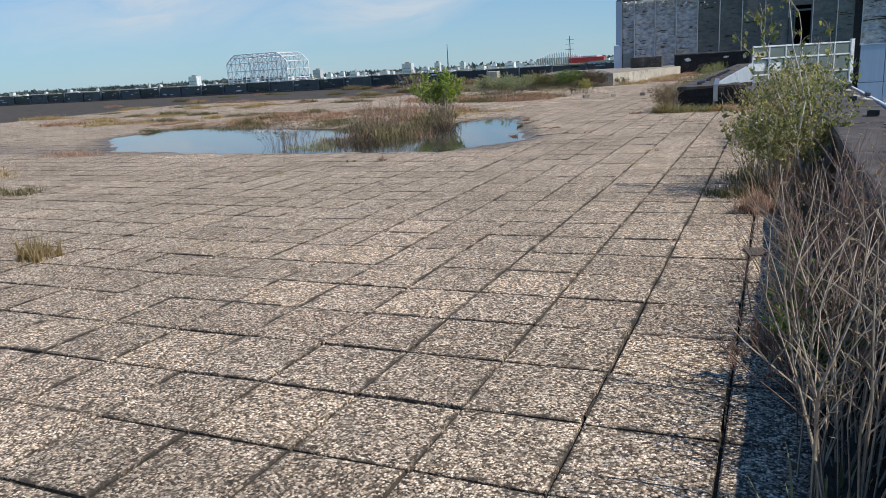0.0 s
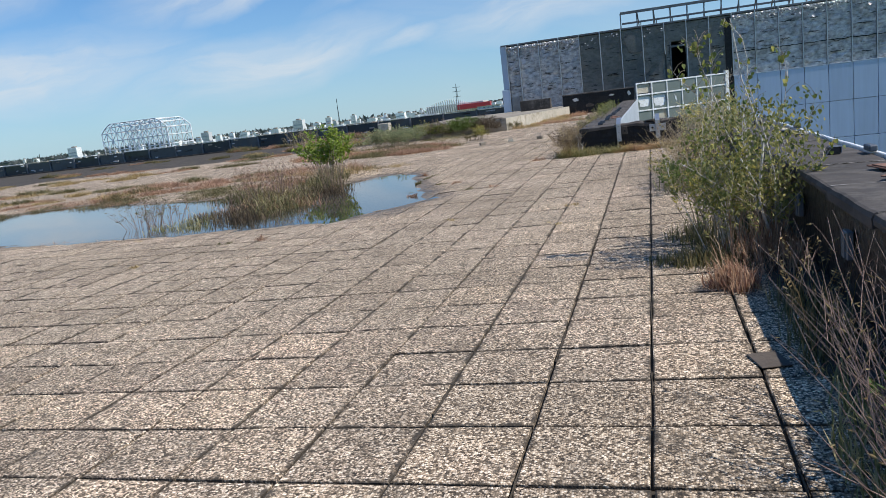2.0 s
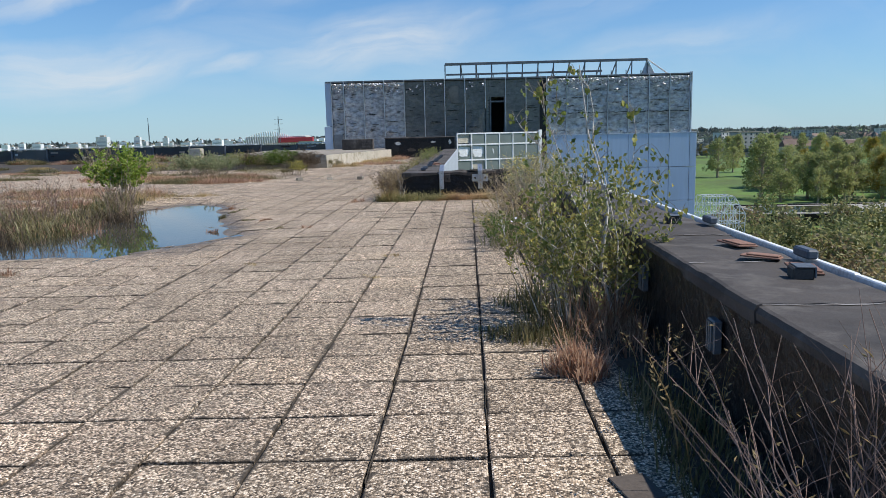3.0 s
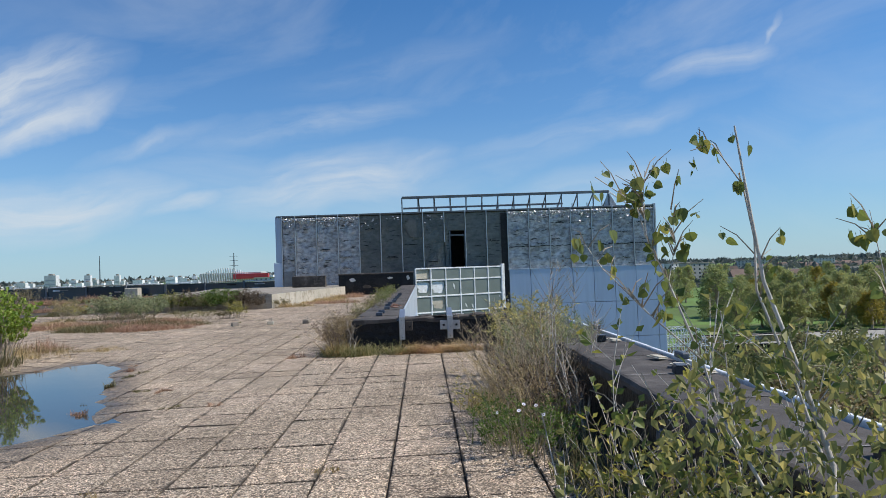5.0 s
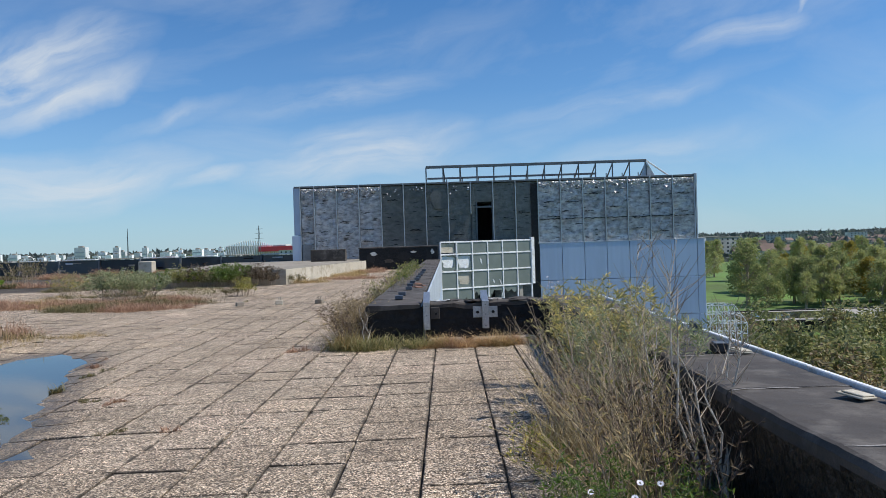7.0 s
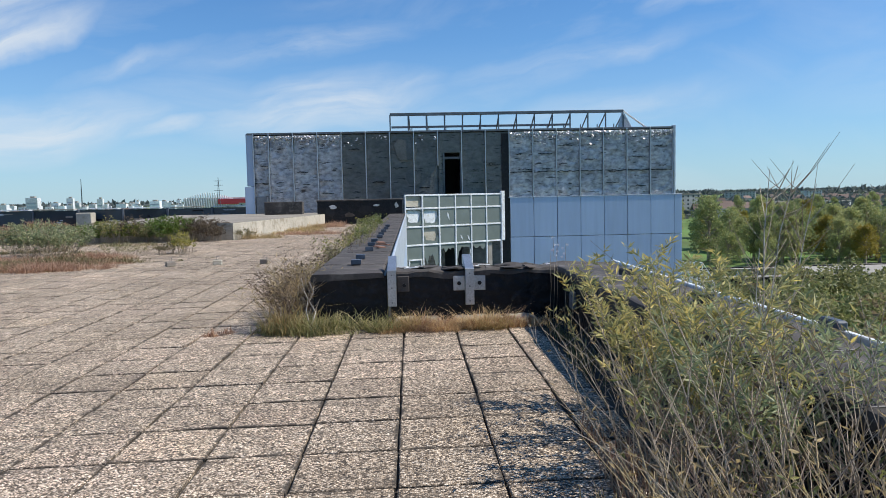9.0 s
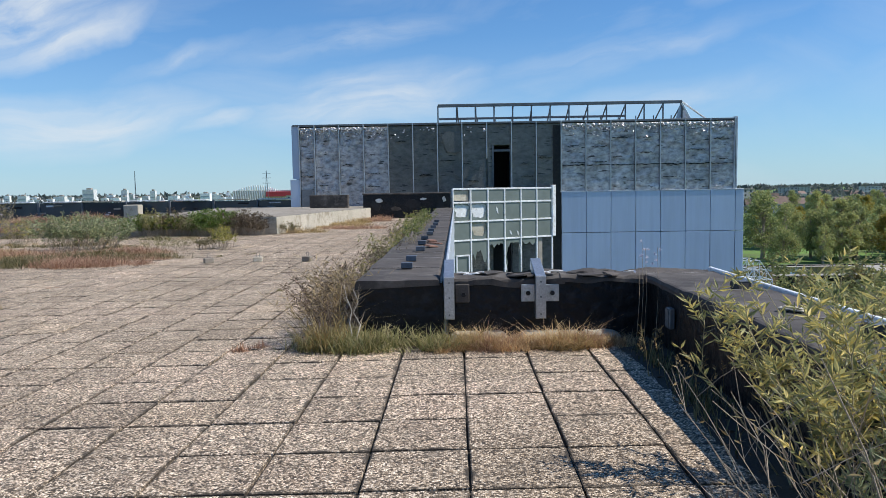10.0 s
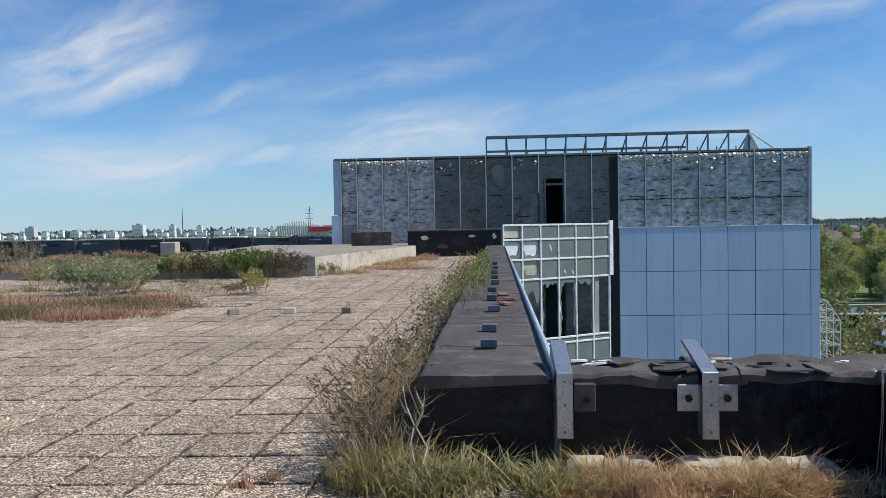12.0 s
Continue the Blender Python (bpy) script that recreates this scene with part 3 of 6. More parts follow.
# ---- right parapet ----
def felt_coping(name, x0, x1, y0, y1, ztop, along, label, rough=0.008):
    """A felt-covered upstand: wrinkled black sides, lapped uneven sheets over its top."""
    w = thing(name, ((x0 + x1) / 2, (y0 + y1) / 2, 0), label, "parapet", kind="structure")
    off, r = Vector(w.matrix_world.translation), random.Random(len(name) + int(y1))
    a0, a1, c0, c1 = (y0, y1, x0, x1) if along == "y" else (x0, x1, y0, y1)

    def at(s, c, z):
        return (c - off.x, s - off.y, z) if along == "y" else (s - off.x, c - off.y, z)

    def strip(g, s0, s1, step, prof, amp, lift):
        k, n = len(g.v), max(1, round((s1 - s0) / step))
        for i in range(n + 1):
            s = s0 + (s1 - s0) * i / n
            for j, (c, z) in enumerate(prof):
                d = amp * noise.noise((s * 3.1, c * 5 + z * 4, off.y)) + amp * 0.6 * noise.noise((s * 9, c * 11 + z * 9, 3))
                out = -1 if j < len(prof) / 2 else 1
                g.v.append(at(s, c + d * (0.6 * out if j < 2 or j > len(prof) - 3 else 0), z + d + lift))
        m = len(prof)
        for i in range(n):
            for j in range(m - 1):
                q = k + i * m + j
                fc = (q, q + 1, q + 1 + m, q + m)
                g.f.append(fc if along == "x" else fc[::-1])
        for q in (0, n):
            ring = tuple(k + q * m + j for j in range(m))
            g.f.append(ring if (q == 0) == (along == "y") else ring[::-1])

    g = Geo()
    prof = [(c0, -0.35), (c0, 0.0), (c0, ztop * 0.35), (c0, ztop * 0.7), (c0 + 0.005, ztop - 0.02), (c1 - 0.005, ztop - 0.02), (c1, ztop * 0.5), (c1, -0.35)]
    strip(g, a0 + 0.01, a1 - 0.01, 0.09 if a1 - a0 < 3 else 0.25, prof, rough, 0.0)
    part("upstand", g, M_FELT_BLACK, w, "black bitumen-coated upstand")
    s, i = a0, 0
    while s < a1 - 0.05:
        e = min(a1, s + r.uniform(0.85, 1.15))
        d, t = 0.008 + 0.006 * (i % 2), r.uniform(-0.02, 0.015)
        e0, e1, zt = c0 - 0.014 - d, c1 - 0.028, ztop + 0.004 + d
        n = 7
        prof = [(e0 + 0.004, zt - 0.07 + t), (e0, zt - 0.03), (e0 + 0.012, zt - 0.006)]
        prof += [(e0 + 0.03 + (e1 - e0 - 0.06) * q / n, zt) for q in range(n + 1)]
        prof += [(e1 - 0.008, zt - 0.008), (e1, zt - 0.05)]
        g = Geo()
        strip(g, s - 0.02, e + 0.02, 0.07, prof, rough, 0.0)
        part("felt_sheet", g, M_FELT, w)
        if along == "y" or i % 2:
            # scuffed white mineral along the lap
            g = Geo()
            k0 = 18
            for k in range(k0 + 1):
                c = e0 + 0.02 + (e1 - e0 - 0.04) * k / k0
                wd = .004 + .012 * max(0, noise.noise((c * 7, e * 3, 1))) if abs(noise.noise((c * 4, e, 8))) > .12 else .0006
                sk = e - .03 + .012 * noise.noise((c * 5, e, 2))
                up = rough * noise.noise((sk * 3.1, c * 5 + zt * 4, off.y)) + rough * 0.6 * noise.noise((sk * 9, c * 11 + zt * 9, 3))
                g.v += [at(sk - wd, c, zt + up + .004), at(sk + wd, c, zt + up + .005)]
                if k:
                    p = (k - 1) * 2
                    g.f.append((p, p + 2, p + 3, p + 1) if along == "y" else (p, p + 1, p + 3, p + 2))
            part("worn_lap", g, M_SCUFF, w, "pale scuffed lap between felt sheets")
        s, i = e, i + 1
    return w


par_r = felt_coping("parapet_right", 0.60, 1.24, -8.0, 18.72, 0.62, "y", "roof parapet covered in dark bitumen felt")
par_edge = thing("edge_trim", (1.24, 5.36, 0), "white metal edge trim along the parapet", "trim", kind="structure")
for i in range(9):
    g = Geo()
    y0, y1 = -13.36 + 3.0 * i, -10.37 + 3.0 * i
    g.box(-0.018, 0.018, y0, min(y1, 13.9), 0.56, 0.652 + 0.003 * (i % 2), 0.006)
    part("trim_length", g, M_WHITE, par_edge)

# ---- end wall across the walk, and the long coping beyond it ----
par_end = felt_coping("parapet_end", -1.14, 1.24, 18.72, 19.22, 0.60, "x", "low end wall wrapped in torn black bitumen felt", 0.03)
par_left = felt_coping("parapet_left", -1.92, -1.17, 18.74, 46.0, 0.585, "y", "long low roof upstand covered in bitumen felt")
r = random.Random(2)
for lx0, lx1 in ((-1.1, -0.86), (-0.84, -0.62), (-0.5, 0.02), (0.025, 0.36)):
    g, n = Geo(), max(3, int((lx1 - lx0) / .04))
    for k in range(n + 1):
        px = lx0 + (lx1 - lx0) * k / n
        yf, zt = 18.6 + .015 * noise.noise((px * 9, 1, 1)) + r.uniform(0, .008), .135 + .012 * noise.noise((px * 11, 2, 5)) - (.03 if k in (0, n) else 0)
        g.v += [(px, yf, -.02), (px, yf, zt - .015), (px, yf + .018, zt), (px, 18.74, zt + .01)]
        if k:
            p = (k - 1) * 4
            g.f += [(p, p + 4, p + 5, p + 1), (p + 1, p + 5, p + 6, p + 2), (p + 2, p + 6, p + 7, p + 3)]
    g.f += [(0, 1, 2, 3), (n * 4 + 3, n * 4 + 2, n * 4 + 1, n * 4)]
    tagged(part("concrete_lip", g, M_CONC), "broken pale concrete kerb at the end wall", "kerb", kind="structure")
trim_l = thing("edge_trim", (-1.15, 32.3, 0), "light metal edge trim of the long upstand", "trim", kind="structure")
for i in range(9):
    g = Geo()
    g.box(-0.018, 0.018, -13.5 + 3.0 * i, -10.51 + 3.0 * i, -0.45, 0.63 + 0.004 * (i % 2), 0.01)
    part("trim_length", g, M_STEEL_L, trim_l)

# outer walls of the block, below the roof's edge
for nm, dims in (("wall_east", (1.0, 1.22, -8.0, 19.2, -16.0, -0.3)), ("wall_well_front", (-1.15, 1.0, 19.0, 19.2, -16.0, -0.3)),
                 ("wall_well_side", (-1.4, -1.16, 19.2, 52.0, -16.0, -0.45)), ("wall_back", (-70.0, 1.22, -8.3, -8.0, -16.0, 0.6))):
    tagged(box_part(nm, dims, M_BLUE, None, 0.0), "blue-grey clad outer wall of the block", "wall", kind="structure")


# ---- the tall block at the end of the roof ----
BY, BX0, BX1, BTOP, BMID = 50.4, -9.38, 13.2, 4.82, 1.23
PITCH = (13.3 - 4.36) / 7.08
block = thing("rooftop_building", (2.0, BY, 0), "tall block with stripped cladding showing foil and boards", "building")
O = Vector((2.0, BY, 0))


def bpart(name, dims, material, b=0.0, label=""):
    x0, x1, y0, y1, z0, z1 = dims
    return box_part(name, (x0 - O.x, x1 - O.x, y0 - O.y, y1 - O.y, z0, z1), material, block, b, label)


DOOR_X0, DOOR_X1, DOOR_Z1 = 0.86, 1.82, 3.67
bpart("wall", (BX0 + 0.1, DOOR_X0, BY + 0.1, BY + 12.0, -16.0, BTOP - 0.08), M_FOIL_D)
bpart("wall", (DOOR_X1, BX1 - 0.05, BY + 0.1, BY + 12.0, -16.0, BTOP - 0.08), M_FOIL_D)
bpart("wall", (DOOR_X0, DOOR_X1, BY + 0.1, BY + 12.0, DOOR_Z1, BTOP - 0.08), M_FOIL_D)
bpart("wall", (DOOR_X0, DOOR_X1, BY + 3.0, BY + 12.0, -16.0, DOOR_Z1), M_SHADE_DARK)
bpart("door_lintel", (DOOR_X0, DOOR_X1, BY - 0.01, BY + 0.15, DOOR_Z1 - 0.32, DOOR_Z1 - 0.22), M_STEEL)
for xx in (DOOR_X0 + 0.03, DOOR_X1 - 0.03):
    bpart("door_jamb", (xx - 0.04, xx + 0.04, BY - 0.02, BY + 0.2, 1.2, DOOR_Z1), M_STEEL)
posts = [BX0 + 0.32] + [4.36 - PITCH * i for i in range(10, 0, -1)] + [4.36 + PITCH * i for i in range(0, 8)]
for i, xx in enumerate(posts):
    z0 = BMID + 0.02 if xx > 4.3 else -0.6
    if i == 8:
        z0 = 3.0
    if xx > BX1:
        continue
    bpart("cladding_rail", (xx - 0.025, xx + 0.025, BY - 0.15, BY + 0.02, z0, BTOP + 0.03 * (i % 2)), M_ALU, 0.008)
for i in range(len(posts) - 1):
    x0, x1 = posts[i] + 0.035, posts[i + 1] - 0.035
    if x1 > BX1:
        x1 = BX1 - 0.1
    mat = M_FOIL_D if 4 <= i <= 10 else M_FOIL
    if x0 < DOOR_X0 < x1 + 0.3 or x0 - 0.1 < DOOR_X1 < x1:
        spans = [(x0, DOOR_X0 - 0.05)] if DOOR_X0 - x0 > 0.1 else []
        spans += [(DOOR_X1 + 0.05, x1)] if x1 - DOOR_X1 > 0.1 else []
        bpart("insulation_board", (max(x0, DOOR_X0 - 0.05), min(x1, DOOR_X1 + 0.05), BY - 0.03, BY + 0.09, DOOR_Z1 + 0.02, BTOP - 0.1), mat)
    else:
        spans = [(x0, x1)]
    for a, b2 in spans:
        # a sheet with a crumpled, bulging face
        g, r = Geo(), random.Random(40 + i)
        nx, nz, zlo, zhi = 9, 26, (-3.0 if a < 4.3 else BMID - 0.1), BTOP - 0.12
        for jz in range(nz + 1):
            for ix in range(nx + 1):
                u, v = ix / nx, jz / nz
                px, pz = a + (b2 - a) * u, zlo + (zhi - zlo) * v
                amp = 0.06 if mat is M_FOIL else 0.018
                d = amp * noise.noise((px * 2.0, pz * 3.2, i * 1.7)) + 0.5 * amp * noise.noise((px * 6, pz * 8, i))
                g.v.append((px - O.x, -0.02 - d - amp * 0.6 * math.sin(math.pi * u), pz))
        for jz in range(nz):
            for ix in range(nx):
                q = jz * (nx + 1) + ix
                g.f.append((q, q + 1, q + nx + 2, q + nx + 1))
        part("insulation_sheet", g, mat, block, "crumpled grey foil insulation" if mat is M_FOIL else "dark bare insulation board")
        # torn silver facing along the top
        if i not in (6, 8, 9, 10):
            g = Geo()
            if mat is M_FOIL:
                nu, nv = 22, 5
                for q in range(nu + 1):
                    drop = 0.2 + 0.22 * abs(noise.noise((a * 3 + q * 0.31, 1.7, i))) + r.uniform(0, 0.12)
                    for k in range(nv + 1):
                        px = a + (b2 - a) * q / nu
                        g.v.append((px + r.uniform(-.02, .02) - O.x, -0.1 - 0.07 * r.random(), BTOP - 0.12 - drop * k / nv))
                for q in range(nu):
                    for k in range(nv):
                        if k < 2 or r.random() < 0.75 - 0.13 * k:
                            p = q * (nv + 1) + k
                            g.f.append((p, p + 1, p + nv + 2, p + nv + 1))
            for q in range(16 if mat is M_FOIL else 6):
                cx, cz = r.uniform(a + 0.05, b2 - 0.05), BTOP - 0.2 - abs(r.gauss(0, 0.24))
                w, h2 = r.uniform(0.03, 0.11), r.uniform(0.02, 0.07)
                dy = r.uniform(0.08, 0.15)
                g.quad((cx - w - O.x, -dy, cz + r.uniform(-.04, .04)), (cx - O.x, -dy - r.uniform(0, .08), cz - h2), (cx + w - O.x, -dy, cz + r.uniform(-.04, .04)), (cx + r.uniform(-.05, .05) - O.x, -dy + r.uniform(0, .05), cz + h2))
            tagged(part("torn_foil", g, M_SILVER, block, "torn silver foil scraps"), kind="stuff")
r = random.Random(71)
for i in range(len(posts) - 1):
    x0, x1 = posts[i] + 0.04, min(posts[i + 1] - 0.04, BX1 - 0.1)
    right = x0 > 4.3
    if x0 < DOOR_X1 < x1 + 1.0 and not right:
        continue
    for sz in ([2.58] if right else [r.uniform(1.6, 3.6)]) + [r.uniform(1.7, 4.0) for q in range(2 if right else 1)]:
        full = right and sz == 2.58
        a = x0 if full else r.uniform(x0, x0 + 0.5)
        e = x1 if full else min(x1, a + r.uniform(0.25, 0.8))
        g, n = Geo(), 14
        for q in range(n + 1):
            px, pz, th = a + (e - a) * q / n, sz + 0.05 * noise.noise((a * 5 + q * .4, sz, 2)), r.uniform(.008, .03 if full else .022)
            g.v += [(px - O.x, -0.128, pz - th), (px - O.x, -0.134, pz + th), (px - O.x, -0.07, pz + th)]
            if q:
                p = (q - 1) * 3
                g.f += [(p, p + 3, p + 4, p + 1), (p + 1, p + 4, p + 5, p + 2)]
        part("torn_seam", g, M_FELT_BLACK, block, "dark gaping seam in the insulation")
bpart("top_rail", (BX0, BX1 + 0.06, BY - 0.12, BY + 0.06, BTOP - 0.06, BTOP + 0.04), M_STEEL, 0.01)
bpart("side_panel", (BX0 - 0.06, BX0 + 0.3, BY - 0.08, BY + 0.05, 2.1, BTOP), M_BLUE, 0.01)
bpart("side_panel", (BX0 - 0.18, BX0 + 0.3, BY - 0.14, BY + 0.05, -3.0, 2.08), M_BLUE, 0.01)
bpart("steel_door", (BX0 + 0.4, BX0 + 0.98, BY - 0.2, BY - 0.1, -0.6, 1.55), M_STEEL, 0.01, "dark blue-grey steel door")
bpart("roof", (BX0 + 0.05, BX1, BY + 0.05, BY + 12.0, BTOP - 0.08, BTOP - 0.02), M_FELT)
bpart("corner_post", (BX1 - 0.05, BX1 + 0.1, BY - 0.15, BY + 0.1, BMID, BTOP + 0.1), M_STEEL_L, 0.01)
# blue panels hung on the lower part, each a cassette of its own
for r_i in range(8):
    for c_i in range(8):
        x0 = 4.36 + PITCH * c_i + 0.012
        x1 = min(4.36 + PITCH * (c_i + 1) - 0.012, 13.62)
        z1 = BMID - 2.1 * r_i - 0.012
        if x0 > 13.5:
            continue
        bpart("blue_panel", (x0, x1, BY - 0.22, BY + 0.05, z1 - 2.076, z1), M_BLUE, 0.012)
bpart("panel_ledge", (4.3, 13.64, BY - 0.24, BY + 0.02, BMID - 0.01, BMID + 0.035), M_STEEL_L, 0.006)
bpart("recess", (3.95, 4.36, BY - 0.12, BY + 0.1, -16, BMID + 3.4), M_FELT_BLACK)

r = random.Random(15)
for px, pz, pw, ph in ((-1.15, 3.85, .6, .7), (-0.75, 2.5, .45, .55)):
    g = Geo()
    ring = [(px + pw * math.cos(q * .698) * r.uniform(.7, 1.1) - O.x, -0.115, pz + ph * math.sin(q * .698) * r.uniform(.7, 1.1)) for q in range(9)]
    g.quad(*ring)
    g.quad(*[(x, y + .05, z) for x, y, z in ring][::-1])
    for q in range(9):
        g.quad(ring[q], ring[(q + 1) % 9], (ring[(q + 1) % 9][0], -0.065, ring[(q + 1) % 9][2]), (ring[q][0], -0.065, ring[q][2]))
    part("pale_patch", g, M_BOARD, block, "paler weathered patch of board")

# ---- steel skylight frame on top of it ----
truss = thing("skylight_frame", (4.4, 51.2, BTOP), "stripped steel skylight frame on the block's roof", "steel frame")
TX0, TX1, TZ = -1.92, 10.75, 0.98
g = Geo()
g.bar((TX0 - 4.4, 0, TZ), (TX1 - 4.4, 0, TZ), 0.13, 0.16)
part("top_beam", g, M_STEEL, truss)
g = Geo()
g.bar((TX0 - 4.4, 2.6, 0.55), (8.4 - 4.4, 2.6, 0.55), 0.1, 0.12)
part("rear_beam", g, M_STEEL, truss)
g = Geo()
g.bar((TX0 - 4.4, 0, 0.0), (TX1 - 4.4, 0, 0.0), 0.1, 0.1)
part("bottom_beam", g, M_STEEL, truss)
n_bay = 13
for i in range(n_bay + 1):
    xx = TX0 + (TX1 - TX0) * i / n_bay - 4.4
    g = Geo()
    g.bar((xx, 0, 0), (xx, 0, TZ), 0.07)
    part("post", g, M_STEEL, truss)
    if i:
        g = Geo()
        g.bar((xx + 0.03, 0.05, TZ - 0.05), (xx + 0.12, 2.6, 0.0), 0.06)
        part("strut", g, M_STEEL, truss)
        g = Geo()
        g.bar((xx + 0.2, 2.6, -0.05), (xx + 0.2, 2.6, 0.55), 0.05)
        part("post", g, M_STEEL, truss)
g = Geo()
g.bar((TX1 - 4.4, 0, TZ), (TX1 + 1.5 - 4.4, 0.3, 0.0), 0.08)
part("hip_bar", g, M_WHITE, truss, "white painted hip bar")
g = Geo()
g.bar((TX1 - 4.4 - 0.05, 0, TZ), (TX1 + 0.45 - 4.4, -0.1, 0.0), 0.09)
part("hip_bar", g, M_WHITE, truss, "white painted hip bar")
g = Geo()
g.quad((TX1 - 4.45, 0.05, TZ), (TX1 - 3.98, 0.0, 0.0), (TX1 - 4.75, 0.0, 0.0))
part("end_sheet", g, M_STEEL_L, truss, "pale triangular end sheet")

# ---- slanting glazed wall in the well ----
GA, GB = Vector((-1.2, 47.0, 0)), Vector((3.85, 50.1, 0))
glazing = thing("glazed_wall", GA, "white framed glazed wall with many broken panes", "glazing")
gm = Matrix.Rotation(math.atan2(GB.y - GA.y, GB.x - GA.x), 4, "Z")
GL = (GB - GA).length
glazing.matrix_world = Matrix.Translation(GA) @ gm
zl = [1.45, 0.80, -0.10, -1.0, -3.75, -4.0, -5.0, -6.0, -7.0]
cl = [GL * i / 6 for i in range(7)]
for z in zl:
    box_part("transom", (0, GL, -0.05, 0.05, z - 0.04, z + 0.04), M_WHITE, glazing, 0.008)
for c in cl:
    box_part("mullion", (c - 0.035, c + 0.035, -0.055, 0.045, -7.0, 1.45), M_WHITE, glazing, 0.008)
box_part("end_post", (GL - 0.02, GL + 0.2, -0.09, 0.06, -1.0, 1.6), M_WHITE, glazing, 0.01)
BROKEN = {(1, 0): 1, (1, 1): 1, (2, 1): 1, (3, 1): 2, (3, 2): 3, (3, 3): 3, (3, 4): 3}


def shard_pane(x0, x1, z0, z1, how, r):
    """What is left in a frame: a whole pane, a pane with a hole, or jagged shards along its edges."""
    g = Geo()
    if how == 0:
        g.box(x0, x1, -0.012, 0.0, z0, z1, 0.0)
    elif how == 1:
        n, cx, cz = 18, (x0 + x1) / 2 + r.uniform(-.05, .05), (z0 + z1) / 2 + r.uniform(0, .1)
        ring, rim = [], []
        for i in range(n):
            a = 2 * math.pi * i / n
            dx, dz = math.cos(a), math.sin(a)
            t = min((x1 - cx if dx > 0 else cx - x0) / max(abs(dx), 1e-6), (z1 - cz if dz > 0 else cz - z0) / max(abs(dz), 1e-6))
            rim.append((cx + dx * t, cz + dz * t))
            q = t * r.uniform(0.78, 0.97) * (0.8 if dz < -0.3 else 1.0)
            ring.append((cx + dx * q, cz + dz * q))
        for i in range(n):
            j = (i + 1) % n
            g.quad((rim[i][0], 0, rim[i][1]), (rim[j][0], 0, rim[j][1]), (ring[j][0], 0, ring[j][1]), (ring[i][0], 0, ring[i][1]))
    else:
        w, n = x1 - x0, 15
        for side in (-1, 1):
            wide = r.uniform(.04, .11) if r.random() < .6 else r.uniform(.14, .22)
            seq = [max(.01, wide * (.4 + 1.1 * abs(noise.noise((k * .9, x0, side)))) * r.uniform(.5, 1.4)) for k in range(n + 1)]
            for k in range(n):
                za, zb = z0 + (z1 - z0) * k / n, z0 + (z1 - z0) * (k + 1) / n
                e = x0 if side < 0 else x1
                pts = [(e, 0, za), (e - side * w * seq[k], 0, za), (e - side * w * seq[k + 1], 0, zb), (e, 0, zb)]
                g.quad(*(pts if side < 0 else pts[::-1]))
        m, deep = 9, (.42 if how == 2 else .16)
        seq = [(z1 - z0) * deep * (.45 + .9 * abs(noise.noise((k * .8, x0 * 3, 4)))) * r.uniform(.7, 1.25) for k in range(m + 1)]
        for k in range(m):
            xa, xb = x0 + w * k / m, x0 + w * (k + 1) / m
            g.quad((xa, -.004, z1 - seq[k]), (xb, -.004, z1 - seq[k + 1]), (xb, -.004, z1), (xa, -.004, z1))
    return g


r = random.Random(8)
for row in range(len(zl) - 1):
    for col in range(6):
        how = BROKEN.get((row, col), 0)
        if (row, col) in ((0, 0), (3, 5)):
            continue
        pn = part("pane", shard_pane(cl[col] + 0.035, cl[col + 1] - 0.035, zl[row + 1] + 0.04, zl[row] - 0.04, how, r), M_PANE, glazing, "broken pane with jagged shards" if how else "")
sash = box_part("sash", (0.12, 0.85, -0.08, -0.03, -1.75, -1.68), M_WHITE, glazing, 0.005)
for dims in ((0.12, 0.18, -0.08, -0.03, -3.7, -1.7), (0.82, 0.88, -0.08, -0.03, -3.7, -1.7)):
    box_part("sash", dims, M_WHITE, glazing, 0.005)
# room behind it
# the back wall's colour carries the gloom of the room
tagged(box_part("wall_well_inner", (-1.1, 3.0, 50.9, 51.1, -16, 1.3), M_SHADE_DARK, None, 0.0), "inner wall of the stripped room, blackened for its shade", "wall", kind="structure")
# boards added behind the panes to make their bright patches
for lx0, lx1, lz0, lz1, lm in ((0.1, 0.9, 0.9, 1.38, M_CONC), (0.06, 0.94, -0.02, 0.74, M_WHITE), (1.04, 1.9, -0.02, 0.72, M_WHITE), (1.06, 1.9, -0.98, -0.12, M_CONC), (5.1, 5.35, -3.7, -1.05, M_ROAD)):
    box_part("bright_board", (lx0, lx1, 0.06, 0.1, lz0, lz1), lm, glazing, 0.0, "pale board added behind panes for bright patches")
r = random.Random(33)
for cx, cz, ch in ((2.5, .4, .42), (3.3, -.72, .26), (3.75, -.78, .3), (3.0, -2.4, .5), (3.9, -1.7, .8)):
    g = Geo()
    g.v = [(cx - .06, -.03, cz + ch * .5), (cx + .05, -.04, cz + ch * .2), (cx + .09, -.03, cz - ch * .5), (cx - .02, -.025, cz - ch * .1)]
    g.f = [(0, 3, 2, 1)]
    part("shard", g, M_WHITE, glazing, "pale hanging shard")
well = box_part("ground_well", (-1.2, 60.0, 19.2, 50.0, -16.4, -15.9), M_SOIL, None, 0.0)
tagged(well, "dark ground at the bottom of the well", "ground", kind="structure")

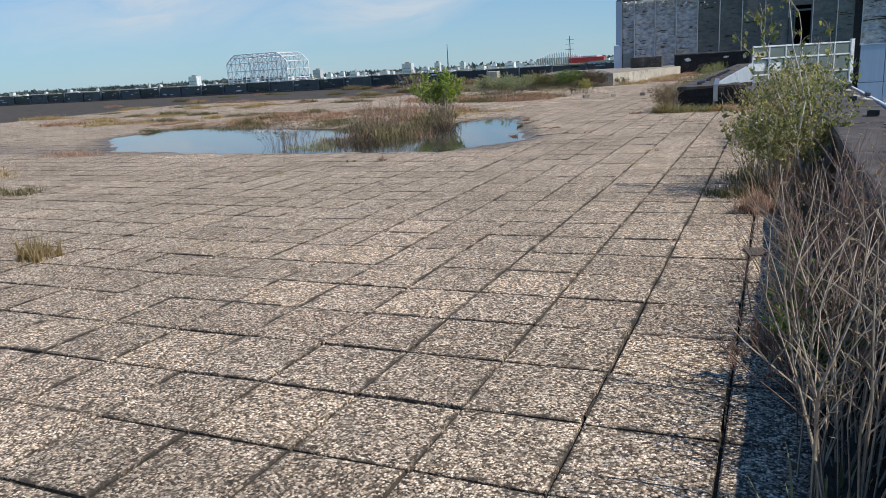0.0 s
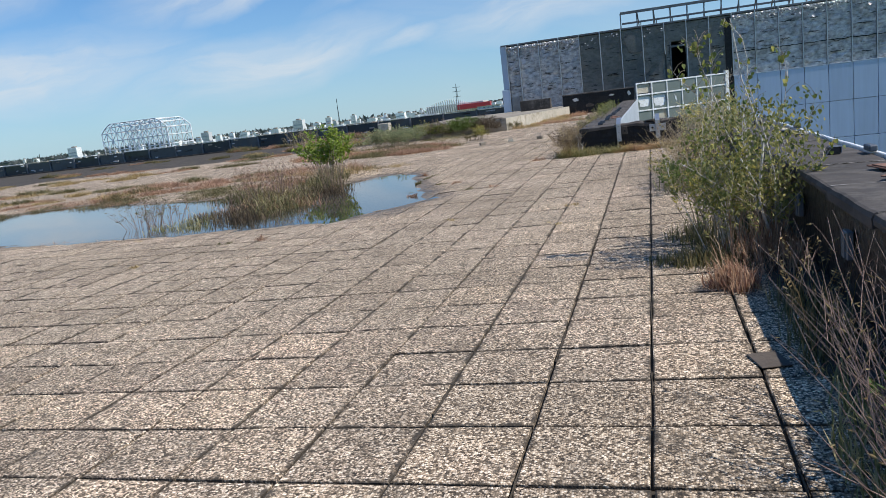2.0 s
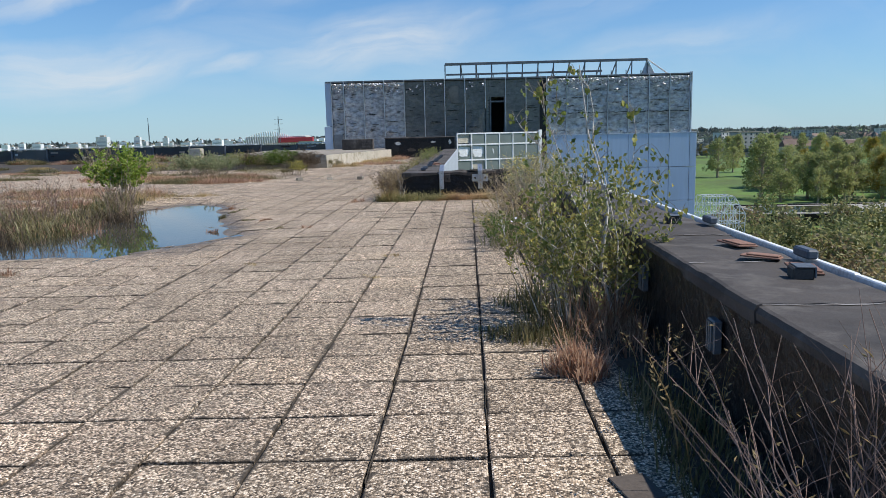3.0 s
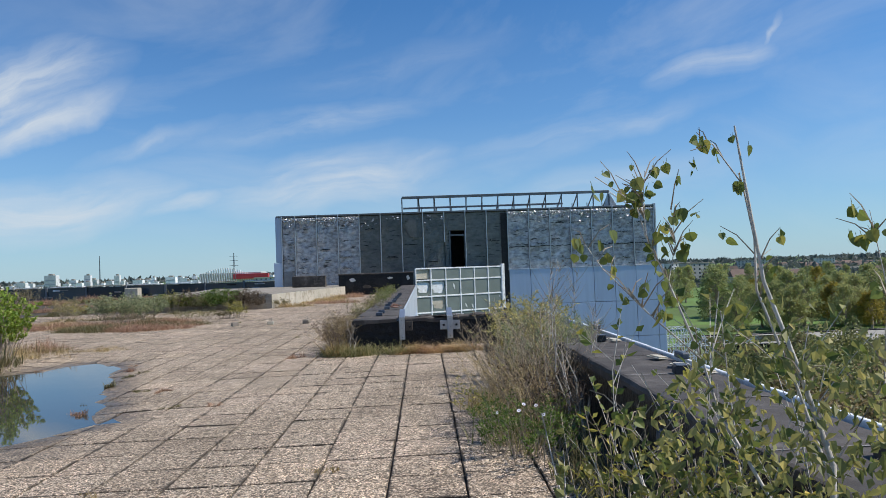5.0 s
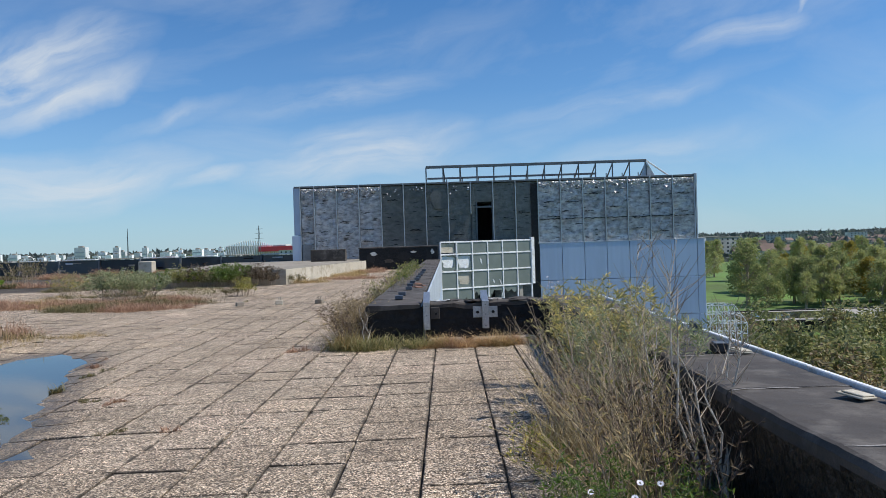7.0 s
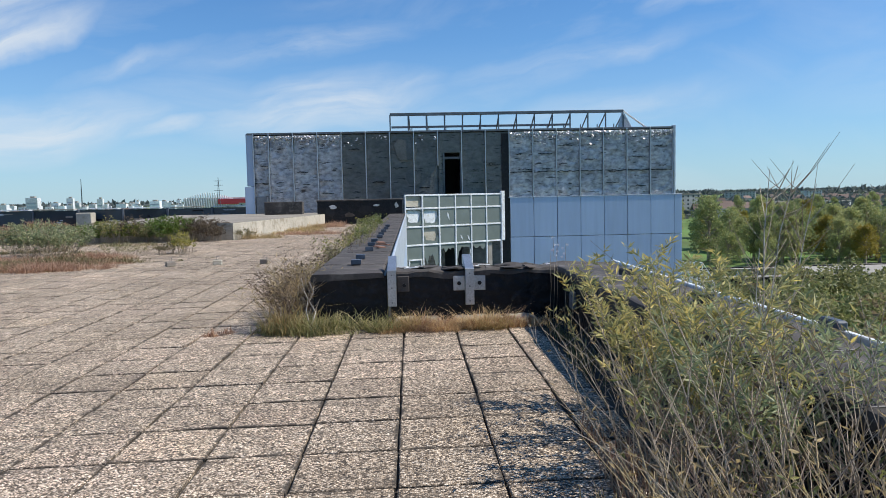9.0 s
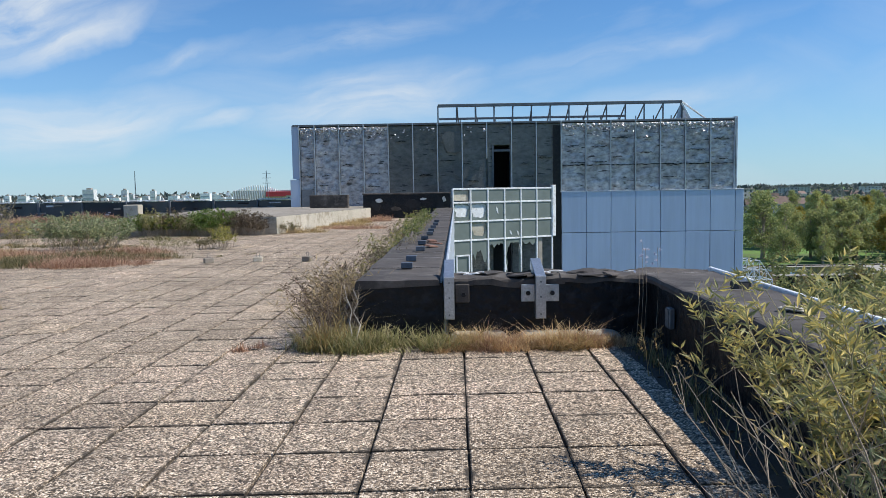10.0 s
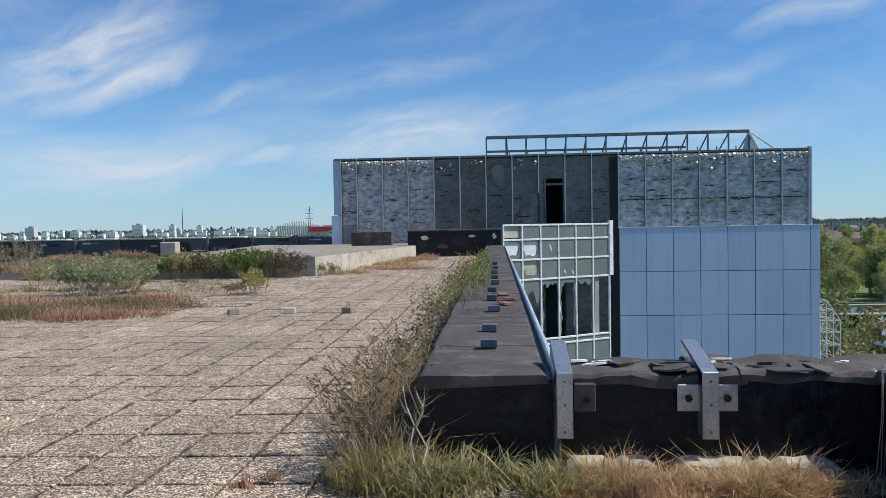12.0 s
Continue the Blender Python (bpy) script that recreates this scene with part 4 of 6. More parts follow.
# ---- raised plinth and far walls of the roof ----
g = Geo()
poly = [(-6.6, 35.0), (-4.95, 46.0), (-4.95, 51.5), (-13.5, 51.5), (-11.5, 35.6)]
zt = 0.66
g.quad(*[(x, y, zt) for x, y in poly])
top = part("plinth_top", g, M_DUST)
tagged(top, "dusty screed on top of the plinth", "plinth", kind="structure")
g = Geo()
for (ax, ay), (bx, by) in zip(poly, poly[1:] + poly[:1]):
    g.quad((ax, ay, -0.2), (bx, by, -0.2), (bx, by, zt - .004), (ax, ay, zt - .004))
tagged(part("plinth", g, M_CONC), "low cream concrete plinth on the roof", "plinth", kind="structure")
far_w = felt_coping("parapet_far", -5.3, -1.3, 46.0, 46.5, 1.3, "x", "dark felt-covered cross wall with torn holes")
r = random.Random(8)
# dark plates on the wall's face stand in for shaded holes
for cx, cz, rx, rz, m in ((-1.4, .75, .28, .3, M_SHADE_DARK), (-1.25, .98, .2, .1, M_SILVER), (.3, .8, .5, .22, M_SHADE_DARK), (1.55, .8, .2, .34, M_SHADE_DARK), (1.72, 1.0, .1, .16, M_SILVER), (.75, 1.02, .16, .06, M_SILVER), (-.5, .6, .3, .12, M_OLDFELT)):
    ring = [(cx + rx * math.cos(q * .571) * r.uniform(.6, 1.1), cz + rz * math.sin(q * .571) * r.uniform(.6, 1.1)) for q in range(11)]
    g = Geo()
    yf = -.31 if m is M_SILVER else -.295
    g.quad(*[(x, yf, z) for x, z in ring])
    for q in range(11):
        (ax, az), (bx, bz) = ring[q], ring[(q + 1) % 11]
        g.quad((ax, yf, az), (ax, -.24, az), (bx, -.24, bz), (bx, yf, bz))
    part("torn_lining" if m is M_SILVER else "torn_hole", g, m, far_w, "ragged tear in the felt")
g = Geo()
g.box(-1.9, -0.1, -0.25, 0.25, 0.66, 1.27, 0.02)
tagged(part("felt_block", g, M_FELT), "felt-covered block on the plinth", "upstand", kind="structure").location = (-6.0, 47.0, 0)

band = thing("parapet_band", (-60, 52.2, 0), "long dark glazed parapet with pale cap pieces", "parapet", kind="structure")
g = Geo()
g.box(-55, 50.6, -0.15, 0.25, -0.8, 0.28, 0.02)
part("base", g, M_FELT, band)
r = random.Random(3)
for i in range(44):
    x0 = -55 + i * 2.4
    g = Geo()
    g.box(x0 + 0.04, x0 + 2.36, -0.02, 0.05, 0.28, 1.02 + r.uniform(-.03, .03), 0.01)
    part("dark_panel", g, M_BANDGLASS if i % 5 in (0, 2, 3) else M_DKGLASS, band)
    g = Geo()
    g.box(x0 - 0.05, x0 + 0.05, -0.12, 0.1, 0.2, 1.08, 0.01)
    part("post", g, M_STEEL, band)
    g = Geo()
    g.box(x0 + r.uniform(0, .4), x0 + 2.3 - r.uniform(0, .7), -0.2, 0.3, 1.06, 1.12, 0.01)
    part("cap", g, M_WHITE if i % 3 else M_CONC, band)
    for k in range(3):
        g = Geo()
        cx, cz, cw = x0 + r.uniform(.1, 2.2), r.uniform(.35, .95), r.uniform(.06, .3)
        g.box(cx - cw, cx + cw, -.06, -.01, cz - .03, cz + r.uniform(.01, .07), .008)
        part("torn_strip", g, r.choice((M_WHITE, M_STEEL_L, M_ROAD, M_FELT_BLACK)), band, "loose strip hanging off the band")
for i in range(26):
    hx = -20.0 - 1.35 * i
    g = Geo()
    g.bar((hx, -.3, .1), (hx, -.3, 1.0), .07)
    g.bar((hx, -.3, .97), (hx + .8, -.3, .97), .07)
    g.bar((hx + .8, -.3, .55), (hx + .8, -.3, 1.0), .07)
    part("hoop", g, M_WHITE, band, "white bent steel hoop")
cab = box_part("cabinet", (-0.4, 0.4, -0.3, 0.3, 0.0, 0.8), M_CONC, None, 0.03)
cab.location = (-18.2, 51.2, 0.1)
tagged(cab, "weathered white service cabinet by the far parapet", "cabinet")

# ---- ground and far distance ----
g = Geo()
gx = [-4500, -2000, -900, -400, -150, 0, 100, 250, 500, 1000, 2200, 4500]
gy = [-3000, -800, -200, 0, 60, 130, 200, 300, 500, 900, 1600, 2600, 4700]
for yy in gy:
    for xx in gx:
        g.v.append((xx, yy, -16.0 + (0 if yy < 1600 else (yy - 1600) * 0.006)))
for j in range(len(gy) - 1):
    for i in range(len(gx) - 1):
        q = j * len(gx) + i
        g.f.append((q, q + 1, q + 1 + len(gx), q + len(gx)))
tagged(part("ground", g, M_GROUND), "green meadow and distant land round the block", "ground", kind="structure")


# ---- water ----
g = Geo()
for yy in [11.8 + 0.4 * i for i in range(22)]:
    for xx in [-18.2 + 0.4 * i for i in range(37)]:
        if max(in_puddle(xx + a, yy + b) for a, b in ((0, 0), (.4, 0), (0, .4), (.4, .4))) > -0.55:
            g.quad((xx, yy, WATER_Z), (xx + .4, yy, WATER_Z), (xx + .4, yy + .4, WATER_Z), (xx, yy + .4, WATER_Z))
tagged(part("puddle", g, M_WATER), "still shallow rainwater puddle on the paving", "puddle", kind="structure")


# ---- plants ----
def rand_dir(r, up):
    a = r.uniform(0, 2 * math.pi)
    return Vector((math.cos(a), math.sin(a), up)).normalized()


def tuft(name, x, y, rx, ry, h, n, material, label, category="grass", seed=0, w=0.0035, lean=0.5, group="", z=None, stalks=0):
    """A clump of bent blades, with a few seed stalks."""
    r = random.Random(seed * 977 + int(x * 31) + int(y * 17))
    ob = thing(name, (x, y, gz(x, y) - 0.01 if z is None else z), label, category, group)
    base = ob.location.z
    g = Geo()
    knots = []
    for _ in range(max(3, n // 38)):
        a, q = r.uniform(0, 2 * math.pi), math.sqrt(r.random())
        knots.append((rx * q * math.cos(a), ry * q * math.sin(a), r.uniform(0.4, 1.2) * (1.1 - 0.4 * q), rand_dir(r, 0) * r.uniform(0, 0.5)))
    for _ in range(n):
        kx, ky, kh, kd = r.choice(knots)
        bx, by = kx + r.gauss(0, rx * 0.2), ky + r.gauss(0, ry * 0.2)
        hh = h * kh * r.uniform(0.4, 1.1)
        d = (rand_dir(r, 0) * r.uniform(0.2, 1.2) + kd) * hh * lean
        bz = (gz(x + bx, y + by) - 0.01 - base) if z is None else 0.0
        g.blade((bx, by, bz), (bx + d.x, by + d.y, bz + hh * r.uniform(0.4, 1.0)), hh * r.uniform(0.04, 0.24), w * r.uniform(0.7, 1.5))
    tagged(part("grass_mass", g, material, ob), kind="stuff")
    if stalks:
        g = Geo()
        for _ in range(stalks):
            a, q = r.uniform(0, 2 * math.pi), math.sqrt(r.random())
            bx, by = rx * q * math.cos(a), ry * q * math.sin(a)
            hh = h * r.uniform(1.0, 1.6)
            d = rand_dir(r, 0) * hh * 0.3
            p = [(bx, by, 0), (bx + d.x * .35, by + d.y * .35, hh * .6), (bx + d.x, by + d.y, hh)]
            g.tube(p, 0.0025, 0.001, 3, False)
            for k in range(7):
                f = 0.7 + 0.3 * k / 7
                g.leaf((bx + d.x * f, by + d.y * f, hh * f), rand_dir(r, 0.6), 0.03, 0.009, r)
        tagged(part("seed_mass", g, M_STRAW, ob), kind="stuff")
    return ob


def shrub(name, x, y, rx, ry, h, stems, leaves, leaf, leaf_m, twig_m, label, category="shrub", seed=1, lean=(0, 0), spread=0.35, rad=0.006, forks=3, bare=0.0, group=""):
    """Many thin stems out of one patch, forked, with leaves along the upper two thirds."""
    r = random.Random(seed)
    ob = thing(name, (x, y, gz(x, y) - 0.01), label, category, group)
    gs, gl = Geo(), Geo()
    for _ in range(stems):
        a, q = r.uniform(0, 2 * math.pi), math.sqrt(r.random())
        p = Vector((rx * q * math.cos(a), ry * q * math.sin(a), 0))
        hh = h * r.uniform(0.55, 1.0)
        tip = Vector((p.x * (1 + spread) + lean[0] * hh + r.gauss(0, spread * 0.35) * hh, p.y * (1 + spread) + lean[1] * hh + r.gauss(0, spread * 0.35) * hh, hh))
        mid = p.lerp(tip, 0.5) + Vector((r.gauss(0, 0.09), r.gauss(0, 0.09), 0.06)) * hh
        line = [p, p.lerp(mid, 0.55) + Vector((0, 0, 0.03 * hh)), mid, mid.lerp(tip, 0.55) + Vector((r.gauss(0, .02), r.gauss(0, .02), 0)), tip]
        rr = rad * r.uniform(0.6, 1.25)
        gs.tube(line, rr, rr * 0.3, 4, False)
        twigs = [(line, 0.35)]
        for _ in range(forks):
            f = r.uniform(0.3, 0.85)
            i = min(3, int(f * 4))
            s = line[i].lerp(line[i + 1], f * 4 - i)
            d = rand_dir(r, r.uniform(0.6, 1.6)) * hh * r.uniform(0.14, 0.34)
            sub = [s, s + d * 0.55 + Vector((0, 0, .01)), s + d]
            gs.tube(sub, rr * 0.45, rr * 0.15, 3, False)
            twigs.append((sub, 0.1))
        if r.random() < bare:
            continue
        for line2, f0 in twigs:
            for _ in range(max(1, leaves // len(twigs))):
                f = r.uniform(f0, 1.0)
                i = min(len(line2) - 2, int(f * (len(line2) - 1)))
                s = line2[i].lerp(line2[i + 1], f * (len(line2) - 1) - i)
                d = (line2[i + 1] - line2[i]).normalized() * 0.7 + rand_dir(r, r.uniform(-0.5, 0.7))
                gl.leaf(s, d, leaf[0] * r.uniform(0.6, 1.25), leaf[1] * r.uniform(0.7, 1.2), r)
    tagged(part("stem_mass", gs, twig_m, ob), kind="stuff")
    if gl.v:
        tagged(part("foliage", gl, leaf_m, ob), kind="stuff")
    return ob


def heart_leaf(size, bend):
    """A pointed round leaf on a short stalk, hanging along -z."""
    g = Geo()
    rim = [(0.0, 0.0), (0.34, -0.02), (0.5, -0.28), (0.36, -0.62), (0.0, -1.0), (-0.36, -0.62), (-0.5, -0.28), (-0.34, -0.02)]
    g.v = [(x * size, abs(x) * size * bend - (y + .4) ** 2 * 0.12 * size, y * size) for x, y in rim] + [(0, -0.02 * size, -0.4 * size)]
    g.f = [(i, (i + 1) % 8, 8) for i in range(8)]
    g.tube([(0, 0, 0.35 * size), (0, 0, 0)], 0.02 * size, 0.02 * size, 3, False)
    return g.mesh("leaf")


def sapling(x, y):
    """The young poplar at the parapet: several arching pale stems with hanging leaves."""
    r = random.Random(12)
    ob = thing("poplar_sapling", (x, y, gz(x, y) - 0.01), "young poplar with pale stems and hanging green leaves", "tree")
    main = [
        ([(0, 0, 0), (-.03, 0, .12), (-.11, 0, .42), (-.09, 0, .63), (-.06, .04, .83), (-.11, .1, 1.08), (-.18, .14, 1.33), (-.21, .15, 1.57), (-.24, .15, 1.78)], .026),
        ([(-.1, 0, .5), (-.22, .1, .75), (-.3, .2, .95), (-.33, .24, 1.1), (-.4, .3, 1.33), (-.45, .34, 1.47), (-.48, .34, 1.58), (-.6, .36, 1.67)], .014),
        ([(-.45, .34, 1.47), (-.46, .33, 1.58), (-.45, .33, 1.68)], .006),
        ([(0, 0, .2), (.02, .1, .6), (-.04, .25, 1.0), (-.12, .32, 1.3), (-.11, .34, 1.46), (-.14, .34, 1.63), (-.23, .34, 1.76), (-.3, .34, 1.74)], .014),
        ([(-.06, .04, .83), (.08, .02, 1.05), (.12, .05, 1.3), (.1, .08, 1.52)], .009),
        ([(-.4, .3, 1.33), (-.36, .34, 1.45), (-.37, .34, 1.57)], .005),
        ([(-.33, .24, 1.1), (-.5, .2, 1.25), (-.62, .22, 1.38), (-.68, .25, 1.48)], .007),
        ([(-.05, 0, .3), (-.36, -.15, .55), (-.58, -.2, .72), (-.7, -.2, .8)], .009),
        ([(-.03, 0, .25), (.16, -.15, .5), (.3, -.2, .72), (.4, -.2, .86)], .009),
        ([(-.04, 0, .35), (-.3, .2, .6), (-.46, .3, .8), (-.56, .36, .95)], .009),
        ([(.02, .05, .4), (.2, .15, .7), (.3, .2, 1.0), (.34, .2, 1.2)], .008),
    ]
    leaves = []
    for pts, rad in main:
        pts = [Vector(p) for p in pts]
        g = Geo()
        g.tube(pts, rad * (.55 if rad > .02 else .42), rad * 0.1, 7 if rad > .01 else 5, False)
        stem = part("stem", g, M_BARK, ob, "pale grey-white bark", True)
        n = len(pts)
        gt = Geo()
        for q in range(13):
            f = r.uniform(0.25, 0.98) * (n - 1)
            i = int(f)
            s = pts[i].lerp(pts[i + 1], f - i)
            d = rand_dir(r, r.uniform(0.5, 1.6)) * r.uniform(0.04, 0.15)
            e = s + d
            gt.tube([s, s + d * .5 + Vector((0, 0, .015)), e], .0028, .001, 3, False)
            for w in range(r.choice((1, 2, 2, 3))):
                leaves.append(s.lerp(e, r.uniform(.45, 1.0)))
        for w in range(3):
            leaves.append(pts[-1] + Vector((r.gauss(0, .02), r.gauss(0, .02), r.uniform(-.05, .0))))
        tagged(part("twig_mass", gt, M_TWIG, stem), kind="stuff")
    kinds = []
    for i in range(6):
        me = heart_leaf(0.028 + 0.003 * i, r.uniform(0.1, 0.5))
        me.materials.append(M_LEAF if i < 5 else M_LEAF_Y)
        kinds.append(me)
    g = Geo()
    for q in range(1500):
        a, f = r.uniform(0, 6.28), math.sqrt(r.random())
        p = Vector((-.15 + .5 * f * math.cos(a), .03 + .36 * f * math.sin(a), r.uniform(.3, 1.0) + .35 * (1 - f)))
        g.leaf(p, (r.gauss(0, .5), r.gauss(0, .5), -.6), .042 * r.uniform(.6, 1.2), .022, r)
    tagged(part("foliage", g, M_LEAF_O, ob), kind="stuff")
    r.shuffle(leaves)
    g = Geo()
    for p in leaves[290:]:
        g.leaf(p, (r.gauss(0, .5), r.gauss(0, .5), -1), .036 * r.uniform(.6, 1.2), .026, r)
    tagged(part("leaf_mass", g, M_LEAF, ob), kind="stuff")
    for p in leaves[:290]:
        lf = new("leaf", r.choice(kinds))
        lf.parent = ob
        lf.location = p - Vector((0, 0, .02))
        lf.rotation_euler = (r.gauss(0, .45), r.gauss(0, .45), r.uniform(0, 6.28))
        s = r.uniform(.6, 1.15)
        lf.scale = (s, s, s)
    return ob


sapling(0.42, 8.45)
shrub("poplar_shoots", 0.36, 9.05, 0.3, 0.22, 1.3, 14, 34, (0.046, 0.034), M_LEAF, M_BARK, "thin poplar shoots with green and yellow leaves", seed=36, lean=(-.1, 0), spread=.45, rad=.006, forks=5)
shrub("poplar_shoots", 0.1, 8.7, 0.25, 0.3, 0.95, 8, 36, (0.046, 0.034), M_LEAF_O, M_BARK, "olive young poplar shoots round the sapling", seed=37, lean=(-.15, .1), spread=.5, rad=.005, forks=5)
shrub("leafy_shrub", 0.2, 9.15, 0.34, 0.55, 0.85, 55, 26, (0.045, 0.016), M_LEAF_Y, M_TWIG, "yellowing leafy shrub beneath a young poplar", seed=2, spread=.35, rad=.004)
shrub("leafy_shrub", 0.26, 8.7, 0.3, 0.5, 0.75, 40, 30, (0.045, 0.02), M_LEAF_O, M_TWIG, "low olive shrub at the foot of a young poplar", seed=3, spread=.4, rad=.004)
tuft("grass_tuft", -0.1, 8.35, .36, .3, .2, 900, M_RUSH, "dull green weed clump in the paving joints", seed=1)
tuft("grass_tuft", 0.02, 7.6, .16, .17, .3, 650, M_RUSSET, "russet dry grass tuft at the slab edge", seed=2)
tuft("grass_tuft", 0.35, 8.3, .22, .45, .45, 900, M_RUSSET, "brown dry grass beneath a young poplar", seed=3)
tuft("grass_tuft", 0.0, 9.2, .3, .5, .35, 700, M_RUSH, "matted dull grass beneath a shrub", seed=33)

# dry stalks by the start of the walk
shrub("dry_stalks", 0.42, 4.7, 0.14, 0.8, 0.98, 150, 5, (0.03, 0.007), M_STRAW, M_TWIG_RED, "dry russet stalks leaning over the parapet", seed=5, lean=(.22, -.1), spread=.3, rad=.0035, forks=3, bare=.4)
shrub("dry_stalks", 0.35, 3.4, 0.12, 0.5, 0.95, 45, 5, (0.03, 0.007), M_STRAW, M_TWIG, "pale bare stalks beside the parapet", seed=6, lean=(.0, .1), spread=.4, rad=.005, forks=4, bare=.7)
shrub("dry_stalks", 0.38, 4.3, 0.2, 1.0, 0.8, 150, 6, (0.03, 0.007), M_STRAW, M_TWIG_RED, "tangled russet stalks sprawling over the gutter", seed=25, lean=(-.1, 0), spread=.9, rad=.003, forks=4, bare=.5)
shrub("dry_stalks", 0.45, 3.7, 0.1, 0.3, 1.0, 9, 0, (0.03, 0.007), M_STRAW, M_TWIG, "pale bare branching stems by the parapet", seed=26, lean=(.0, -.2), spread=.8, rad=.005, forks=7, bare=1.0)
shrub("leafy_shrub", 0.36, 4.4, 0.14, 0.6, 0.36, 50, 26, (0.05, 0.02), M_LEAF_G, M_TWIG, "low green weeds in the gutter strip", seed=7, spread=.4, rad=.003)
tuft("grass_tuft", 0.32, 5.0, .16, .7, .32, 900, M_GRASS, "green grass in the shaded gutter strip", seed=4)
tuft("grass_tuft", 0.38, 6.6, .18, .8, .3, 700, M_RUSH, "dull grass in the shaded gutter strip", seed=5, stalks=24)
tuft("grass_tuft", 0.1, 4.4, .12, .3, .16, 350, M_RUSSET, "low russet grass at the slab edge", seed=6)
tuft("grass_tuft", 0.36, 2.2, .16, .9, .4, 600, M_GRASS, "green grass in the shaded gutter strip", seed=7)

# second clump: straw-coloured stalks, asters and bare saplings
shrub("dry_stalks", 0.26, 13.1, 0.28, 0.65, 1.08, 75, 9, (0.035, 0.008), M_STRAW, M_TWIG, "dense straw-coloured stalks with few leaves", seed=9, lean=(-.2, .05), spread=.45, rad=.0035, forks=4, bare=.3)
shrub("dry_stalks", 0.14, 12.7, 0.25, 0.6, 0.85, 80, 10, (0.04, 0.009), M_STRAW, M_STALK, "golden dry stalks leaning over the slabs", seed=29, lean=(-.45, -.05), spread=.5, rad=.003, forks=3, bare=.2)
shrub("dry_stalks", -0.1, 12.9, 0.12, 0.3, 0.42, 20, 18, (0.04, 0.01), M_LEAF_Y, M_STALK, "low straw shoots sprawling over the slabs", seed=30, lean=(-1.3, -.1), spread=.5, rad=.0028, forks=3)
shrub("leafy_shrub", 0.16, 13.1, 0.3, 0.6, 0.92, 26, 12, (0.042, 0.011), M_LEAF_O, M_TWIG, "olive leafy stalks by the parapet", seed=10, spread=.35, rad=.003)
shrub("leafy_shrub", 0.0, 11.9, 0.3, 0.45, 0.4, 70, 36, (0.034, 0.011), M_LEAF_G, M_TWIG, "low green aster plants at the paving edge", seed=11, spread=.5, rad=.003)
# dead weeds whose dark colour also gives the clump its shadowed base
shrub("dead_weeds", 0.3, 12.9, 0.3, 0.8, 0.7, 70, 20, (0.045, 0.01), M_OLD_LEAF, M_TWIG_RED, "dead weeds under the dry stalks, darkened for base shade", seed=28, spread=.5, rad=.003)
tuft("grass_tuft", 0.1, 12.4, .4, .6, .35, 1100, M_GRASS, "green grass under dry stalks", seed=8)
tuft("grass_tuft", -0.1, 13.6, .25, .4, .3, 800, M_STRAW, "straw-coloured grass spilling over the slabs", seed=9)
tuft("grass_tuft", 0.3, 10.9, .22, .6, .35, 800, M_RUSH, "dull grass in the gutter strip", seed=10)


def bare_sapling(x, y, h, seed, lean, rad=.008, bark=M_BARK):
    r = random.Random(seed)
    ob = thing("bare_sapling", (x, y, gz(x, y) - .01), "leafless pale sapling with thin upright twigs", "tree", "bare saplings by the parapet")
    for k in range(2):
        g = Geo()
        a = Vector((r.gauss(0, .02), r.gauss(0, .02), 0))
        tip = Vector((lean + r.gauss(0, .12), r.gauss(0, .1), h * r.uniform(.75, 1)))
        pts = [a.lerp(tip, f) + Vector((r.gauss(0, .03) * math.sin(3 * f), r.gauss(0, .03) * math.sin(3 * f), 0)) for f in (0, .2, .4, .6, .8, 1)]
        g.tube(pts, rad, .0015, 5, False)
        stem = part("stem", g, bark, ob, "", True)
        g = Geo()
        for q in range(20):
            f = r.uniform(.25, .95) * 5
            i = int(f)
            s = pts[i].lerp(pts[i + 1], f - i)
            d = rand_dir(r, r.uniform(.35, 1.6)) * h * r.uniform(.06, .22)
            g.tube([s, s + d * .5, s + d + Vector((0, 0, .03))], .0026, .0008, 3, False)
        tagged(part("twig_mass", g, M_TWIG, stem), kind="stuff")


bare_sapling(0.46, 2.95, 1.5, 13, .45, .006, M_TWIG)
bare_sapling(0.42, 12.4, 1.35, 3, .0, .009)
bare_sapling(0.55, 12.55, 1.15, 4, .2, .01)
bare_sapling(0.34, 12.9, 1.25, 8, -.1)
bare_sapling(0.45, 12.2, 0.95, 23, -.25, .009)
bare_sapling(0.56, 12.75, 1.2, 24, .05, .008)
bare_sapling(0.55, 14.5, 1.5, 5, .1, .0055)
bare_sapling(0.58, 14.2, 1.42, 6, .05, .0055)
bare_sapling(-1.92, 18.5, .62, 7, -.05)


